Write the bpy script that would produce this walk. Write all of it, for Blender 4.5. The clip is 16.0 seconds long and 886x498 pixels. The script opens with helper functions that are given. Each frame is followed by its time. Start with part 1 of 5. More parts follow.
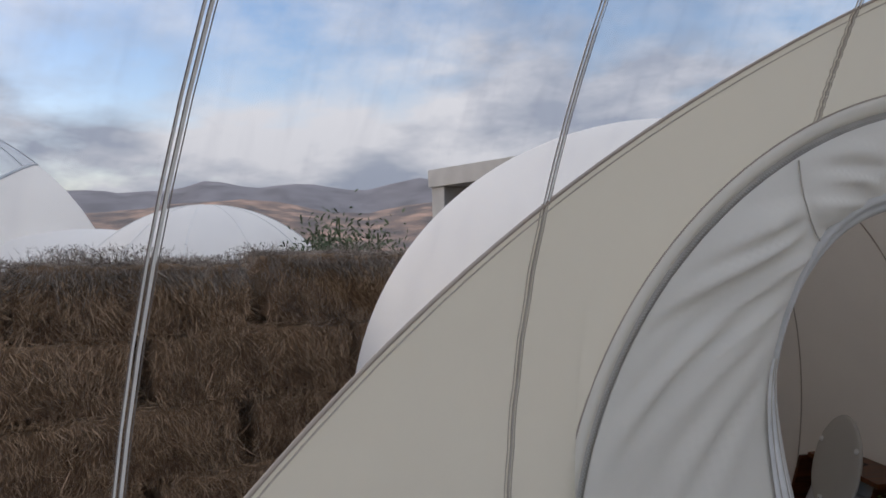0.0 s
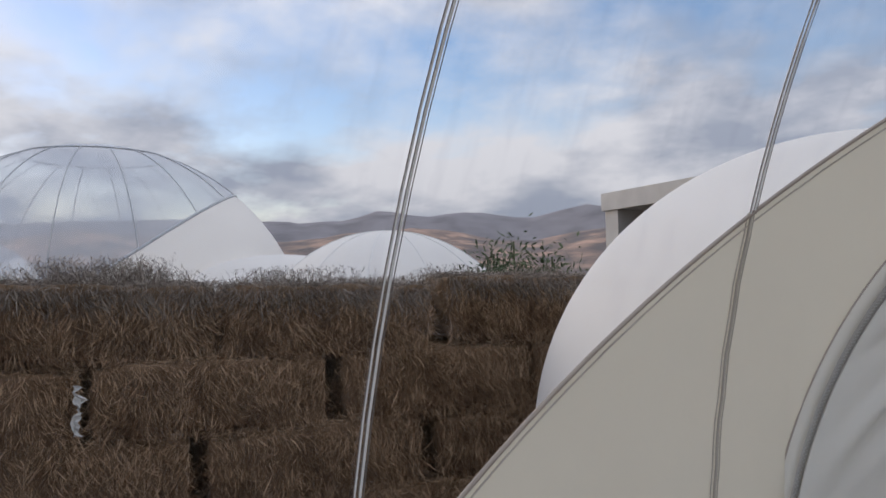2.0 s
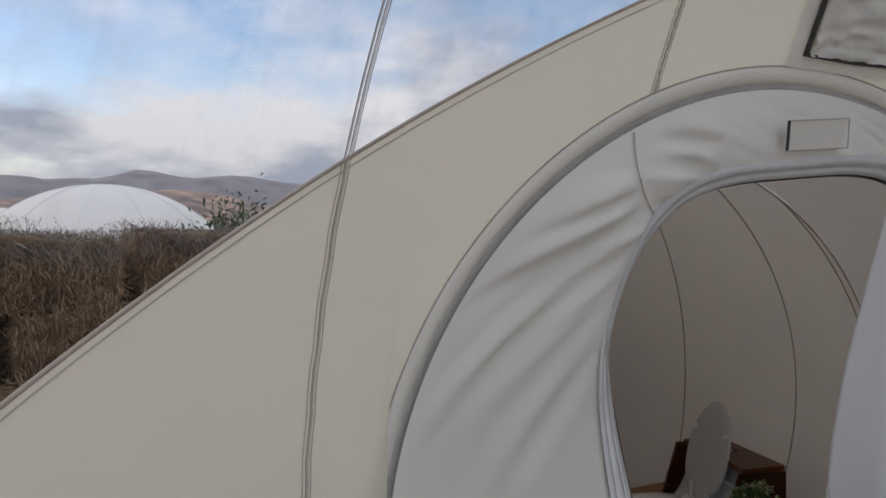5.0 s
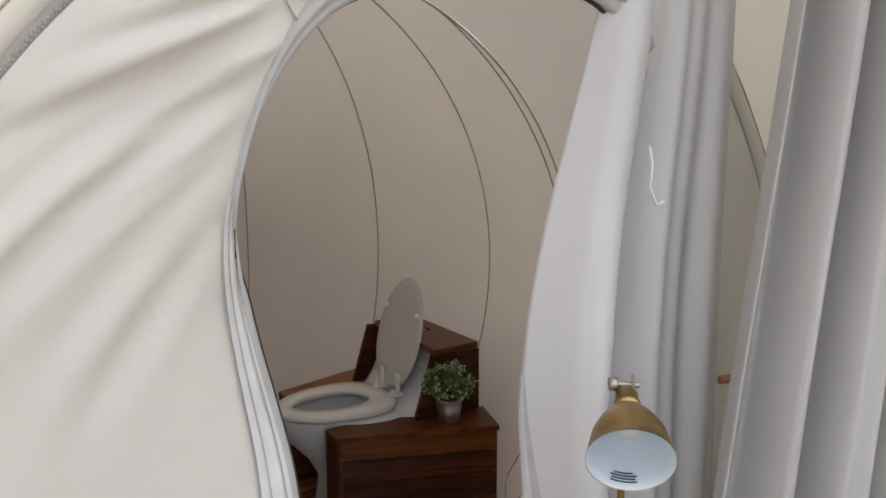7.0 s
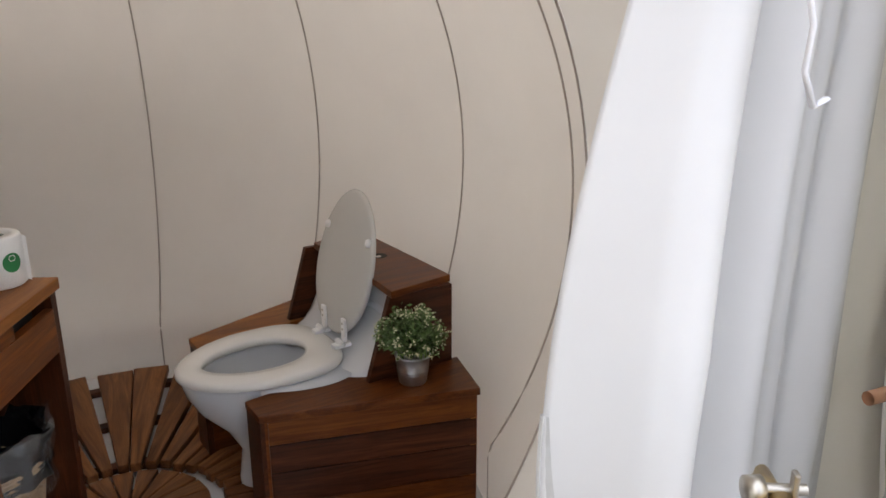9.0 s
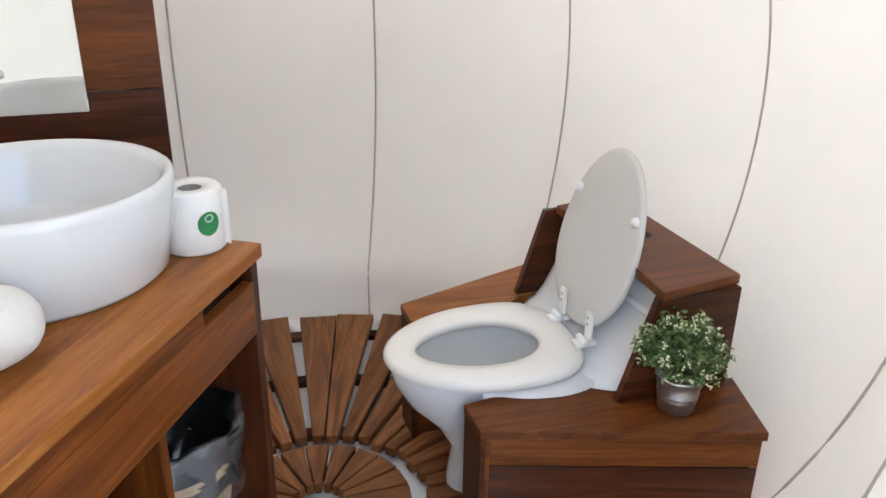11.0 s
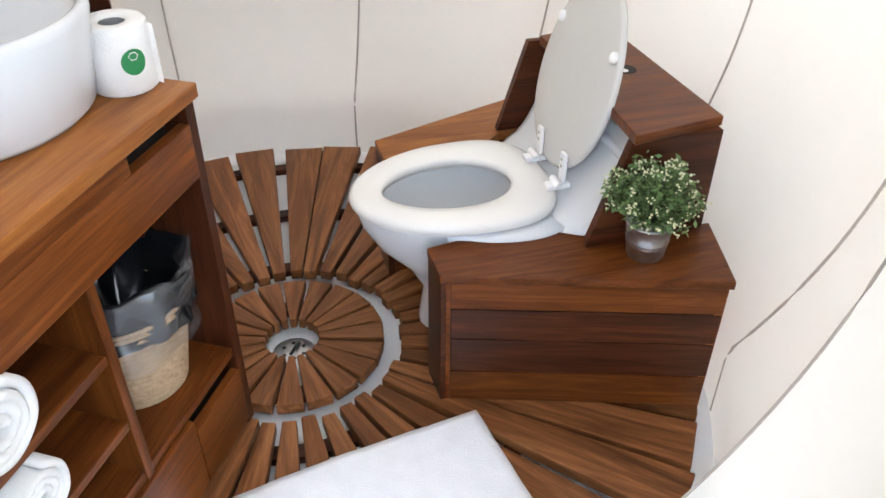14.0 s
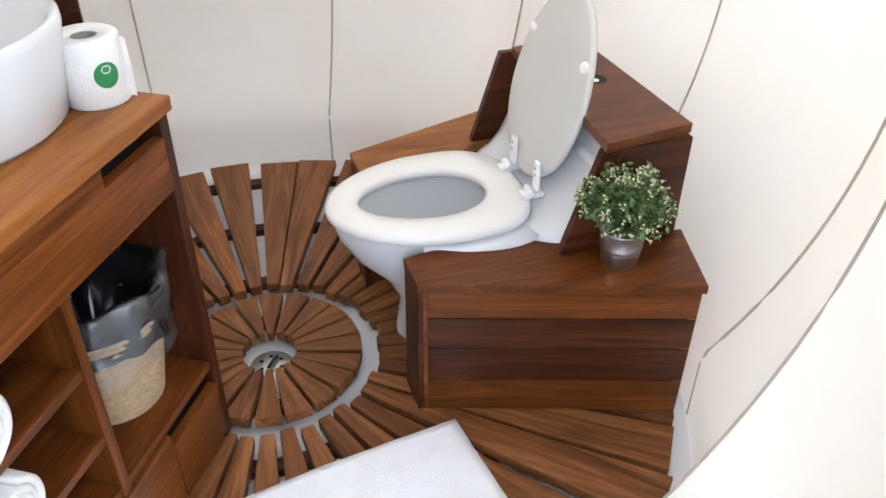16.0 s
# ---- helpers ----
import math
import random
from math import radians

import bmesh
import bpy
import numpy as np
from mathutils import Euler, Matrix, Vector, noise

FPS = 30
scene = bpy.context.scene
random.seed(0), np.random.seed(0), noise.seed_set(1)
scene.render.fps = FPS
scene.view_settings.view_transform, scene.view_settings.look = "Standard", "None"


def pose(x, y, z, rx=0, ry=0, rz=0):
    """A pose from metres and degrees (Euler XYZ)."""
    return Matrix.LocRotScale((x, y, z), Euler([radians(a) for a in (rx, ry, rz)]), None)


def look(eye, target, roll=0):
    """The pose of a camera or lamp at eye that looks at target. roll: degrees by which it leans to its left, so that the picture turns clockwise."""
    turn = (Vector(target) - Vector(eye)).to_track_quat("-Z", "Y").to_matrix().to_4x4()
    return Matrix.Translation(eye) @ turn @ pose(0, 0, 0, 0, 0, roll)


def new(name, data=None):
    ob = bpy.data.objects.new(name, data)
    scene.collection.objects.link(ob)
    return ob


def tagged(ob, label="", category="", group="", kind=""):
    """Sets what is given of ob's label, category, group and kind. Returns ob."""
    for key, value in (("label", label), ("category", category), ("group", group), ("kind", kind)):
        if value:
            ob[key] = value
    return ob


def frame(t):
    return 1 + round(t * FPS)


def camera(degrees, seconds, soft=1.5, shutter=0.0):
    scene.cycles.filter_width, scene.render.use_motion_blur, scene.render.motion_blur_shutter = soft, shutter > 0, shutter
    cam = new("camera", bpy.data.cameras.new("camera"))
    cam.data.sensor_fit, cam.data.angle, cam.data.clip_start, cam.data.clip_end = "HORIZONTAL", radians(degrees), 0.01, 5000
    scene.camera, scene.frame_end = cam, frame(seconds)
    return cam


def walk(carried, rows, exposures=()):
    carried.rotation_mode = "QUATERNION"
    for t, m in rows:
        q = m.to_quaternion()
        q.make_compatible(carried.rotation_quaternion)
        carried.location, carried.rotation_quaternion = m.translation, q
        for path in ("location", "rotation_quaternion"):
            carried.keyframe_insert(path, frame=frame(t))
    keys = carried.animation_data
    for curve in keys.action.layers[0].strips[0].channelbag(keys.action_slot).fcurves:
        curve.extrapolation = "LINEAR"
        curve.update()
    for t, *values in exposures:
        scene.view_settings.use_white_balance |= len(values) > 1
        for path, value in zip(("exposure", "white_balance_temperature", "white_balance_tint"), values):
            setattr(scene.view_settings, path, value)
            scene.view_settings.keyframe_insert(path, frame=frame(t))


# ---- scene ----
cam = camera(58.0, 16.0, soft=1.6)
PATH = [
    (0, (0.119, -0.862, 1.696), (-0.909, 0.854, 1.709), -1.4),
    (0.5, (0.107, -0.892, 1.689), (-1.080, 0.717, 1.744), -1.3),
    (1, (0.086, -0.909, 1.678), (-1.197, 0.623, 1.756), -1.3),
    (1.5, (0.077, -0.923, 1.673), (-1.254, 0.567, 1.758), -1.4),
    (2, (0.090, -0.937, 1.665), (-1.267, 0.529, 1.756), -1.3),
    (2.5, (0.104, -0.932, 1.661), (-1.267, 0.521, 1.755), -1.2),
    (3, (0.119, -0.910, 1.652), (-1.252, 0.543, 1.739), -1.1),
    (3.5, (0.122, -0.923, 1.649), (-1.212, 0.565, 1.726), -0.9),
    (4, (0.141, -0.887, 1.638), (-1.110, 0.672, 1.701), -0.6),
    (4.5, (0.223, -0.785, 1.627), (-0.879, 0.884, 1.668), -0.4),
    (4.8, (0.294, -0.746, 1.600), (-0.688, 0.996, 1.628), 0.3),
    (5, (0.316, -0.670, 1.616), (-0.575, 1.121, 1.620), 0.0),
    (5.2, (0.334, -0.619, 1.643), (-0.447, 1.222, 1.586), 0.7),
    (7.3, (0.288, 0.133, 1.514), (0.119, 2.098, 1.178), -0.4),
    (7.5, (0.291, 0.225, 1.520), (0.145, 2.185, 1.148), -0.3),
    (8, (0.297, 0.421, 1.492), (0.182, 2.364, 1.031), -0.2),
    (8.2, (0.285, 0.511, 1.475), (0.184, 2.445, 0.972), -0.1),
    (10.3, (0.018, 1.272, 1.472), (-0.233, 3.138, 0.796), 0.3),
    (10.5, (-0.016, 1.301, 1.457), (-0.36, 3.142, 0.757), 0.4),
    (11, (-0.048, 1.373, 1.439), (-0.611, 3.122, 0.649), 0.8),
    (11.5, (-0.019, 1.397, 1.44), (-0.769, 3.019, 0.542), 0.7),
    (12, (-0.012, 1.447, 1.424), (-0.794, 2.963, 0.379), 0.2),
    (12.5, (0.022, 1.474, 1.416), (-0.697, 2.961, 0.289), -0.7),
    (13, (0.04, 1.49, 1.433), (-0.581, 2.992, 0.268), -0.6),
    (13.5, (0.046, 1.502, 1.434), (-0.521, 3.016, 0.257), 0.0),
    (14, (0.06, 1.504, 1.444), (-0.492, 3.024, 0.267), 0.3),
    (14.5, (0.062, 1.492, 1.449), (-0.477, 3.024, 0.282), 0.3),
    (15, (0.07, 1.495, 1.449), (-0.454, 3.036, 0.287), 0.4),
    (15.5, (0.074, 1.51, 1.441), (-0.443, 3.06, 0.288), 0.3),
    (16, (0.068, 1.491, 1.441), (-0.438, 3.049, 0.294), 0.5),
]
walk(cam, [(t, look(eye, target, roll)) for t, eye, target, roll in PATH],
     exposures=[(0, 0.06, 6200, 10), (4.4, 0.12, 6300, 10), (5.2, 0.17, 6400, 10), (7.3, 1.45, 6850, 10), (8.2, 1.74, 6800, 10),
                (10.3, 2.72, 6050, 6), (11.5, 3.28, 5900, 5), (16, 3.43, 5900, 5)])

# ---- world and sun ----
SUN_EL, SUN_AZ = radians(12), radians(200)      # azimuth counted from +x towards +y
world = bpy.data.worlds.new("sky")
scene.world = world
world.use_nodes = True
wt = world.node_tree
wt.nodes.clear()


def wn(kind, **props):
    n = wt.nodes.new(kind)
    for k, v in props.items():
        n.inputs[k].default_value = v
    return n


def wl(a, ao, b, bi):
    wt.links.new(a.outputs[ao], b.inputs[bi])


w_out = wn("ShaderNodeOutputWorld")
w_bg = wn("ShaderNodeBackground", Strength=0.1)
w_sky = wn("ShaderNodeTexSky")
w_sky.sky_type = "NISHITA"
w_sky.sun_disc = False
w_sky.sun_elevation = SUN_EL
w_sky.sun_rotation = radians(90) - SUN_AZ
w_co = wn("ShaderNodeTexCoord")
w_sep = wn("ShaderNodeSeparateXYZ")
wl(w_co, "Generated", w_sep, 0)
w_den = wn("ShaderNodeMath")
w_den.operation = "MAXIMUM"
wl(w_sep, "Z", w_den, 0)
w_den.inputs[1].default_value = 0.0
w_add = wn("ShaderNodeMath")
w_add.operation = "ADD"
wl(w_den, 0, w_add, 0)
w_add.inputs[1].default_value = 0.30
w_div = wn("ShaderNodeVectorMath")
w_div.operation = "DIVIDE"
wl(w_co, "Generated", w_div, 0)
w_cmb = wn("ShaderNodeCombineXYZ")
for k in range(3):
    wl(w_add, 0, w_cmb, k)
wl(w_cmb, 0, w_div, 1)
w_noise = wn("ShaderNodeTexNoise", Scale=1.5, Detail=8.0, Roughness=0.55, Distortion=0.15)
w_map = wn("ShaderNodeMapping")
w_map.inputs["Location"].default_value = (0.7, 2.3, 0.0)
wl(w_div, 0, w_map, 0)
wl(w_map, 0, w_noise, "Vector")
w_cover = wn("ShaderNodeValToRGB")
w_cover.color_ramp.elements[0].position = 0.35
w_cover.color_ramp.elements[1].position = 0.53
wl(w_noise, "Fac", w_cover, 0)
w_noise2 = wn("ShaderNodeTexNoise", Scale=1.9, Detail=6.0, Roughness=0.55)
w_map2 = wn("ShaderNodeMapping")
w_map2.inputs["Location"].default_value = (5.2, 0.4, 3.0)
wl(w_div, 0, w_map2, 0)
wl(w_map2, 0, w_noise2, "Vector")
w_cloud = wn("ShaderNodeValToRGB")
w_cloud.color_ramp.elements[0].position = 0.40
w_cloud.color_ramp.elements[0].color = (0.36, 0.385, 0.46, 1)
w_cloud.color_ramp.elements[1].position = 0.58
w_cloud.color_ramp.elements[1].color = (0.72, 0.70, 0.72, 1)
wl(w_noise2, "Fac", w_cloud, 0)
w_gain = wn("ShaderNodeVectorMath")
w_gain.operation = "SCALE"
w_gain.inputs["Scale"].default_value = 9.0
wl(w_cloud, "Color", w_gain, 0)
# cloud cover is brighter overhead than towards the horizon
w_rise = wn("ShaderNodeMath")
w_rise.operation = "MULTIPLY_ADD"
wl(w_den, 0, w_rise, 0)
w_rise.inputs[1].default_value = 12.0
w_rise.inputs[2].default_value = 7.6
wl(w_rise, 0, w_gain, "Scale")
w_gain2 = wn("ShaderNodeVectorMath")
w_gain2.operation = "MULTIPLY"
w_gain2.inputs[1].default_value = (2.15, 1.90, 2.10)
w_sat = wn("ShaderNodeHueSaturation", Saturation=1.25)
wl(w_sky, 0, w_sat, "Color")
wl(w_sat, 0, w_gain2, 0)
w_mix = wn("ShaderNodeMixRGB")
wl(w_cover, "Color", w_mix, 0)
wl(w_gain2, 0, w_mix, 1)
wl(w_gain, 0, w_mix, 2)
wl(w_mix, 0, w_bg, "Color")
wl(w_bg, 0, w_out, 0)

sun = new("sun", bpy.data.lights.new("sun", "SUN"))
sun.data.energy = 0.6
sun.data.angle = radians(10)
sun.data.color = (1.0, 0.86, 0.70)
sun.matrix_world = look((0, 0, 0), (-math.cos(SUN_EL) * math.cos(SUN_AZ), -math.cos(SUN_EL) * math.sin(SUN_AZ), -math.sin(SUN_EL)))


# ---- material helpers ----
class Mat:
    """A small wrapper round a node material."""

    def __init__(self, name):
        self.m = bpy.data.materials.new(name)
        self.m.use_nodes = True
        self.t = self.m.node_tree
        self.b = self.t.nodes["Principled BSDF"]
        self.out = self.t.nodes["Material Output"]

    def node(self, kind, **props):
        n = self.t.nodes.new(kind)
        for k, v in props.items():
            n.inputs[k.replace("_", " ")].default_value = v
        return n

    def link(self, a, ao, b, bi):
        self.t.links.new(a.outputs[ao], b.inputs[bi])

    def coords(self, scale=(1, 1, 1), kind="Object"):
        tc, mp = self.node("ShaderNodeTexCoord"), self.node("ShaderNodeMapping")
        mp.inputs["Scale"].default_value = scale
        self.link(tc, kind, mp, 0)
        return mp

    def noise(self, co, scale, detail=4.0, rough=0.55, dist=0.0):
        n = self.node("ShaderNodeTexNoise", Scale=scale, Detail=detail, Roughness=rough, Distortion=dist)
        self.link(co, 0, n, "Vector")
        return n

    def ramp(self, src, stops, out="Fac"):
        r = self.node("ShaderNodeValToRGB")
        el = r.color_ramp.elements
        while len(el) < len(stops):
            el.new(0.5)
        for e, (p, c) in zip(el, stops):
            e.position, e.color = p, (*c, 1)
        self.link(src, out, r, 0)
        return r

    def bump(self, src, strength, distance=0.01, out=0, after=None):
        b = self.node("ShaderNodeBump", Strength=strength, Distance=distance)
        self.link(src, out, b, "Height")
        if after:
            self.link(after, 0, b, "Normal")
        self.link(b, 0, self.b, "Normal")
        return b

    def set(self, **props):
        for k, v in props.items():
            self.b.inputs[k.replace("_", " ")].default_value = v
        return self


def plain(name, colour, rough=0.5, metal=0.0, vary=0.08, scale=14.0, bump=0.0):
    m = Mat(name).set(Roughness=rough, Metallic=metal)
    co = m.coords()
    n = m.noise(co, scale, 5.0)
    lo = tuple(c * (1 - vary) for c in colour)
    hi = tuple(min(1.0, c * (1 + vary)) for c in colour)
    r = m.ramp(n, [(0.3, lo), (0.7, hi)])
    m.link(r, "Color", m.b, "Base Color")
    if bump:
        m.bump(n, bump, 0.003)
    return m.m


def wood(name, dark, mid, light, rough=0.32, scale=1.0):
    """Oiled hardwood; the grain runs along each piece's own x."""
    m = Mat(name).set(Roughness=rough, Specular_IOR_Level=0.20)
    inf = m.node("ShaderNodeObjectInfo")
    tc = m.node("ShaderNodeTexCoord")
    off = m.node("ShaderNodeVectorMath")
    off.operation = "MULTIPLY_ADD"
    cmb = m.node("ShaderNodeCombineXYZ")
    for k in range(3):
        m.link(inf, "Random", cmb, k)
    m.link(cmb, 0, off, 0)
    off.inputs[1].default_value = (7.0, 11.0, 5.0)
    m.link(tc, "Object", off, 2)
    mp = m.node("ShaderNodeMapping")
    mp.inputs["Scale"].default_value = (1.3 * scale, 14 * scale, 14 * scale)
    m.link(off, 0, mp, 0)
    n1 = m.noise(mp, 1.6, 6.0, 0.62, 1.3)
    fine = m.node("ShaderNodeMapping")
    fine.inputs["Scale"].default_value = (6 * scale, 130 * scale, 130 * scale)
    m.link(off, 0, fine, 0)
    n2 = m.noise(fine, 2.0, 3.0, 0.6)
    add = m.node("ShaderNodeMath")
    add.operation = "MULTIPLY_ADD"
    m.link(n2, "Fac", add, 0)
    add.inputs[1].default_value = 0.28
    m.link(n1, "Fac", add, 2)
    r = m.ramp(add, [(0.42, dark), (0.62, mid), (0.82, light)], out=0)
    hue = m.node("ShaderNodeHueSaturation")
    mr = m.node("ShaderNodeMapRange")
    mr.inputs["To Min"].default_value, mr.inputs["To Max"].default_value = 0.80, 1.18
    m.link(inf, "Random", mr, 0)
    m.link(mr, 0, hue, "Value")
    m.link(r, "Color", hue, "Color")
    m.link(hue, 0, m.b, "Base Color")
    rr = m.node("ShaderNodeMapRange")
    rr.inputs["To Min"].default_value, rr.inputs["To Max"].default_value = rough - 0.08, rough + 0.16
    m.link(n1, "Fac", rr, 0)
    m.link(rr, 0, m.b, "Roughness")
    m.bump(n2, 0.12, 0.002)
    return m.m


def fabric(name, colour, through_colour, translucent=0.35, rough=0.6, weave=900.0, crease=0.15):
    """Coated tent cloth that lets some light through."""
    m = Mat(name).set(Roughness=rough)
    co = m.coords()
    n = m.noise(co, 1.7, 5.0, 0.6)
    r = m.ramp(n, [(0.3, tuple(c * 0.95 for c in colour)), (0.7, tuple(min(1, c * 1.03) for c in colour))])
    m.link(r, "Color", m.b, "Base Color")
    w = m.node("ShaderNodeTexNoise", Scale=weave, Detail=1.0)
    m.link(co, 0, w, "Vector")
    b1 = m.bump(w, 0.05, 0.001)
    n3 = m.noise(co, 6.0, 3.0, 0.5, 0.6)
    m.bump(n3, crease, 0.012, after=b1)
    tr = m.node("ShaderNodeBsdfTranslucent")
    tr.inputs["Color"].default_value = (*through_colour, 1)
    mix = m.node("ShaderNodeMixShader", Fac=translucent)
    m.link(m.b, 0, mix, 1)
    m.link(tr, 0, mix, 2)
    m.link(mix, 0, m.out, 0)
    return m.m


def clear_film(name, tint=(0.97, 0.98, 0.98), ior=1.4, rough=0.04, haze=0.0):
    m = Mat(name)
    tr = m.node("ShaderNodeBsdfTransparent")
    tr.inputs["Color"].default_value = (*tint, 1)
    gl = m.node("ShaderNodeBsdfGlossy", Roughness=rough)
    lw = m.node("ShaderNodeLayerWeight", Blend=0.5)
    pw = m.node("ShaderNodeMath")
    pw.operation = "POWER"
    m.link(lw, "Facing", pw, 0)
    pw.inputs[1].default_value = 4.0
    fr = m.node("ShaderNodeMath")
    fr.operation = "MULTIPLY_ADD"
    m.link(pw, 0, fr, 0)
    fr.inputs[1].default_value = 0.6 * (ior - 1)
    fr.inputs[2].default_value = 0.10 * (ior - 1)
    mix = m.node("ShaderNodeMixShader")
    m.link(fr, 0, mix, 0)
    m.link(tr, 0, mix, 1)
    m.link(gl, 0, mix, 2)
    if haze:
        df = m.node("ShaderNodeBsdfDiffuse")
        df.inputs["Color"].default_value = (0.82, 0.85, 0.90, 1)
        mix2 = m.node("ShaderNodeMixShader", Fac=haze)
        m.link(mix, 0, mix2, 1)
        m.link(df, 0, mix2, 2)
        mix = mix2
    m.link(mix, 0, m.out, 0)
    return m.m


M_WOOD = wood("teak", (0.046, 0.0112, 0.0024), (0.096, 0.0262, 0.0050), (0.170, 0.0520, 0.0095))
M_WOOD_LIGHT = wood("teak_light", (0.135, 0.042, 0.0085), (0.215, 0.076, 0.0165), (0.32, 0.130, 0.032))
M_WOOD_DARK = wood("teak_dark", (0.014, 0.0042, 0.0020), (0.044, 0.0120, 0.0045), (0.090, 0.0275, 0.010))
M_SLAT = wood("deck_wood", (0.068, 0.0235, 0.0078), (0.150, 0.056, 0.0180), (0.26, 0.112, 0.040), rough=0.45)
M_TENT = fabric("tent_cloth", (0.745, 0.735, 0.645), (0.66, 0.61, 0.49), 0.34)
M_FLAP = fabric("flap_cloth", (0.87, 0.855, 0.79), (0.64, 0.61, 0.55), 0.25, rough=0.42)
M_DRAPE = fabric("drape_cloth", (0.68, 0.675, 0.665), (0.50, 0.49, 0.48), 0.10, rough=0.42)
M_BATH = fabric("bath_cloth", (0.89, 0.865, 0.82), (0.77, 0.68, 0.565), 0.17)
M_SLEEVE = fabric("sleeve_cloth", (0.82, 0.79, 0.735), (0.72, 0.65, 0.55), 0.17)
M_CURTAIN = fabric("curtain_cloth", (0.55, 0.54, 0.52), (0.42, 0.40, 0.38), 0.12, rough=0.8)
M_FLOOR_CLOTH = fabric("floor_cloth", (0.84, 0.85, 0.86), (0.5, 0.5, 0.5), 0.15, rough=0.45)
M_SEAM = plain("seam_tape", (0.40, 0.355, 0.31), 0.7)
M_SEAM_LIGHT = plain("seam_thread", (0.47, 0.44, 0.39), 0.7)
M_PIPING = plain("piping", (0.34, 0.29, 0.24), 0.6)
M_WELD = plain("weld_strip", (0.78, 0.78, 0.76), 0.35)
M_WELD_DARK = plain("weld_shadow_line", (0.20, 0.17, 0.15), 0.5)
M_ZIP = plain("zip_teeth", (0.60, 0.60, 0.58), 0.35, 0.3)
M_ZIP_TAPE = plain("zip_tape", (0.47, 0.455, 0.425), 0.8)
M_TRIM = plain("grey_trim", (0.50, 0.50, 0.485), 0.5, bump=0.2)
M_HEM = plain("pale_hem", (0.69, 0.70, 0.70), 0.5, bump=0.2)
M_TRIM_DARK = plain("dark_binding", (0.045, 0.042, 0.04), 0.7)
M_FILM = clear_film("clear_pvc")
_t = M_FILM.node_tree
_tc, _mp, _nz, _rp = [_t.nodes.new("ShaderNode" + k) for k in ("TexCoord", "Mapping", "TexNoise", "ValToRGB")]
_mp.inputs["Scale"].default_value = (11.0, 11.0, 0.5)
_nz.inputs["Scale"].default_value, _nz.inputs["Detail"].default_value = 2.0, 3.0
_rp.color_ramp.elements[0].position, _rp.color_ramp.elements[0].color = 0.26, (0.925, 0.93, 0.94, 1)
_rp.color_ramp.elements[1].position, _rp.color_ramp.elements[1].color = 0.48, (0.975, 0.98, 0.98, 1)
_t.links.new(_tc.outputs["Object"], _mp.inputs[0])
_t.links.new(_mp.outputs[0], _nz.inputs["Vector"])
_t.links.new(_nz.outputs["Fac"], _rp.inputs[0])
_t.links.new(_rp.outputs[0], [n for n in _t.nodes if n.type == "BSDF_TRANSPARENT"][0].inputs["Color"])
M_FILM_FAR = clear_film("hazy_pvc", (0.95, 0.97, 0.99), 1.5, 0.15, 0.30)
M_CERAMIC = Mat("white_ceramic").set(Base_Color=(0.64, 0.65, 0.66, 1), Roughness=0.08).m
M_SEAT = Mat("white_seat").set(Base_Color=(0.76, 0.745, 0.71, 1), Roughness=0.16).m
# Seat white taken about a fifth darker, over the whole lid.
M_LID = Mat("lid_white").set(Base_Color=(0.60, 0.59, 0.555, 1), Roughness=0.22).m
M_PLASTIC = Mat("white_plastic").set(Base_Color=(0.85, 0.85, 0.84, 1), Roughness=0.3).m
M_CHROME = Mat("chrome").set(Base_Color=(0.75, 0.76, 0.78, 1), Roughness=0.12, Metallic=1.0).m
M_BRASS = plain("brushed_brass", (0.40, 0.275, 0.105), 0.30, 1.0, 0.12, 60.0)
M_STEEL = plain("dull_steel", (0.42, 0.39, 0.34), 0.35, 1.0)
M_ENAMEL = Mat("pale_enamel").set(Base_Color=(0.62, 0.70, 0.76, 1), Roughness=0.3).m
M_INK = plain("label_ink", (0.04, 0.05, 0.06), 0.6)
M_GREEN = plain("green_sticker", (0.02, 0.19, 0.055), 0.5)
M_MIRROR = Mat("mirror").set(Base_Color=(0.88, 0.90, 0.89, 1), Roughness=0.02, Metallic=1.0).m
M_GALV = plain("galvanised_metal", (0.52, 0.53, 0.54), 0.38, 1.0, 0.18, 30.0)
M_LEAF = plain("small_leaf", (0.125, 0.20, 0.062), 0.5, 0, 0.45, 40.0)
M_BUD = plain("cream_bud", (0.62, 0.62, 0.40), 0.6, 0, 0.2, 60.0)
M_STEM = plain("stem", (0.07, 0.09, 0.03), 0.7)
M_WATER = Mat("bowl_water").set(Base_Color=(0.60, 0.65, 0.66, 1), Roughness=0.02).m
M_CARD = plain("card_core", (0.30, 0.29, 0.28), 0.9)
M_BLACKBAG = Mat("black_bag").set(Base_Color=(0.010, 0.011, 0.012, 1), Roughness=0.17).m
M_CLEARBAG = clear_film("clear_bag", (0.93, 0.94, 0.95), 1.6, 0.12, 0.035)
M_BASKET = plain("woven_rush", (0.33, 0.225, 0.13), 0.8, 0, 0.25, 90.0, 0.4)
# Black for the unlit depth of slots and holes, and for the hair trap.
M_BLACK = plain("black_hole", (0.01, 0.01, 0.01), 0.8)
M_PEG = plain("wooden_peg", (0.42, 0.22, 0.12), 0.6)


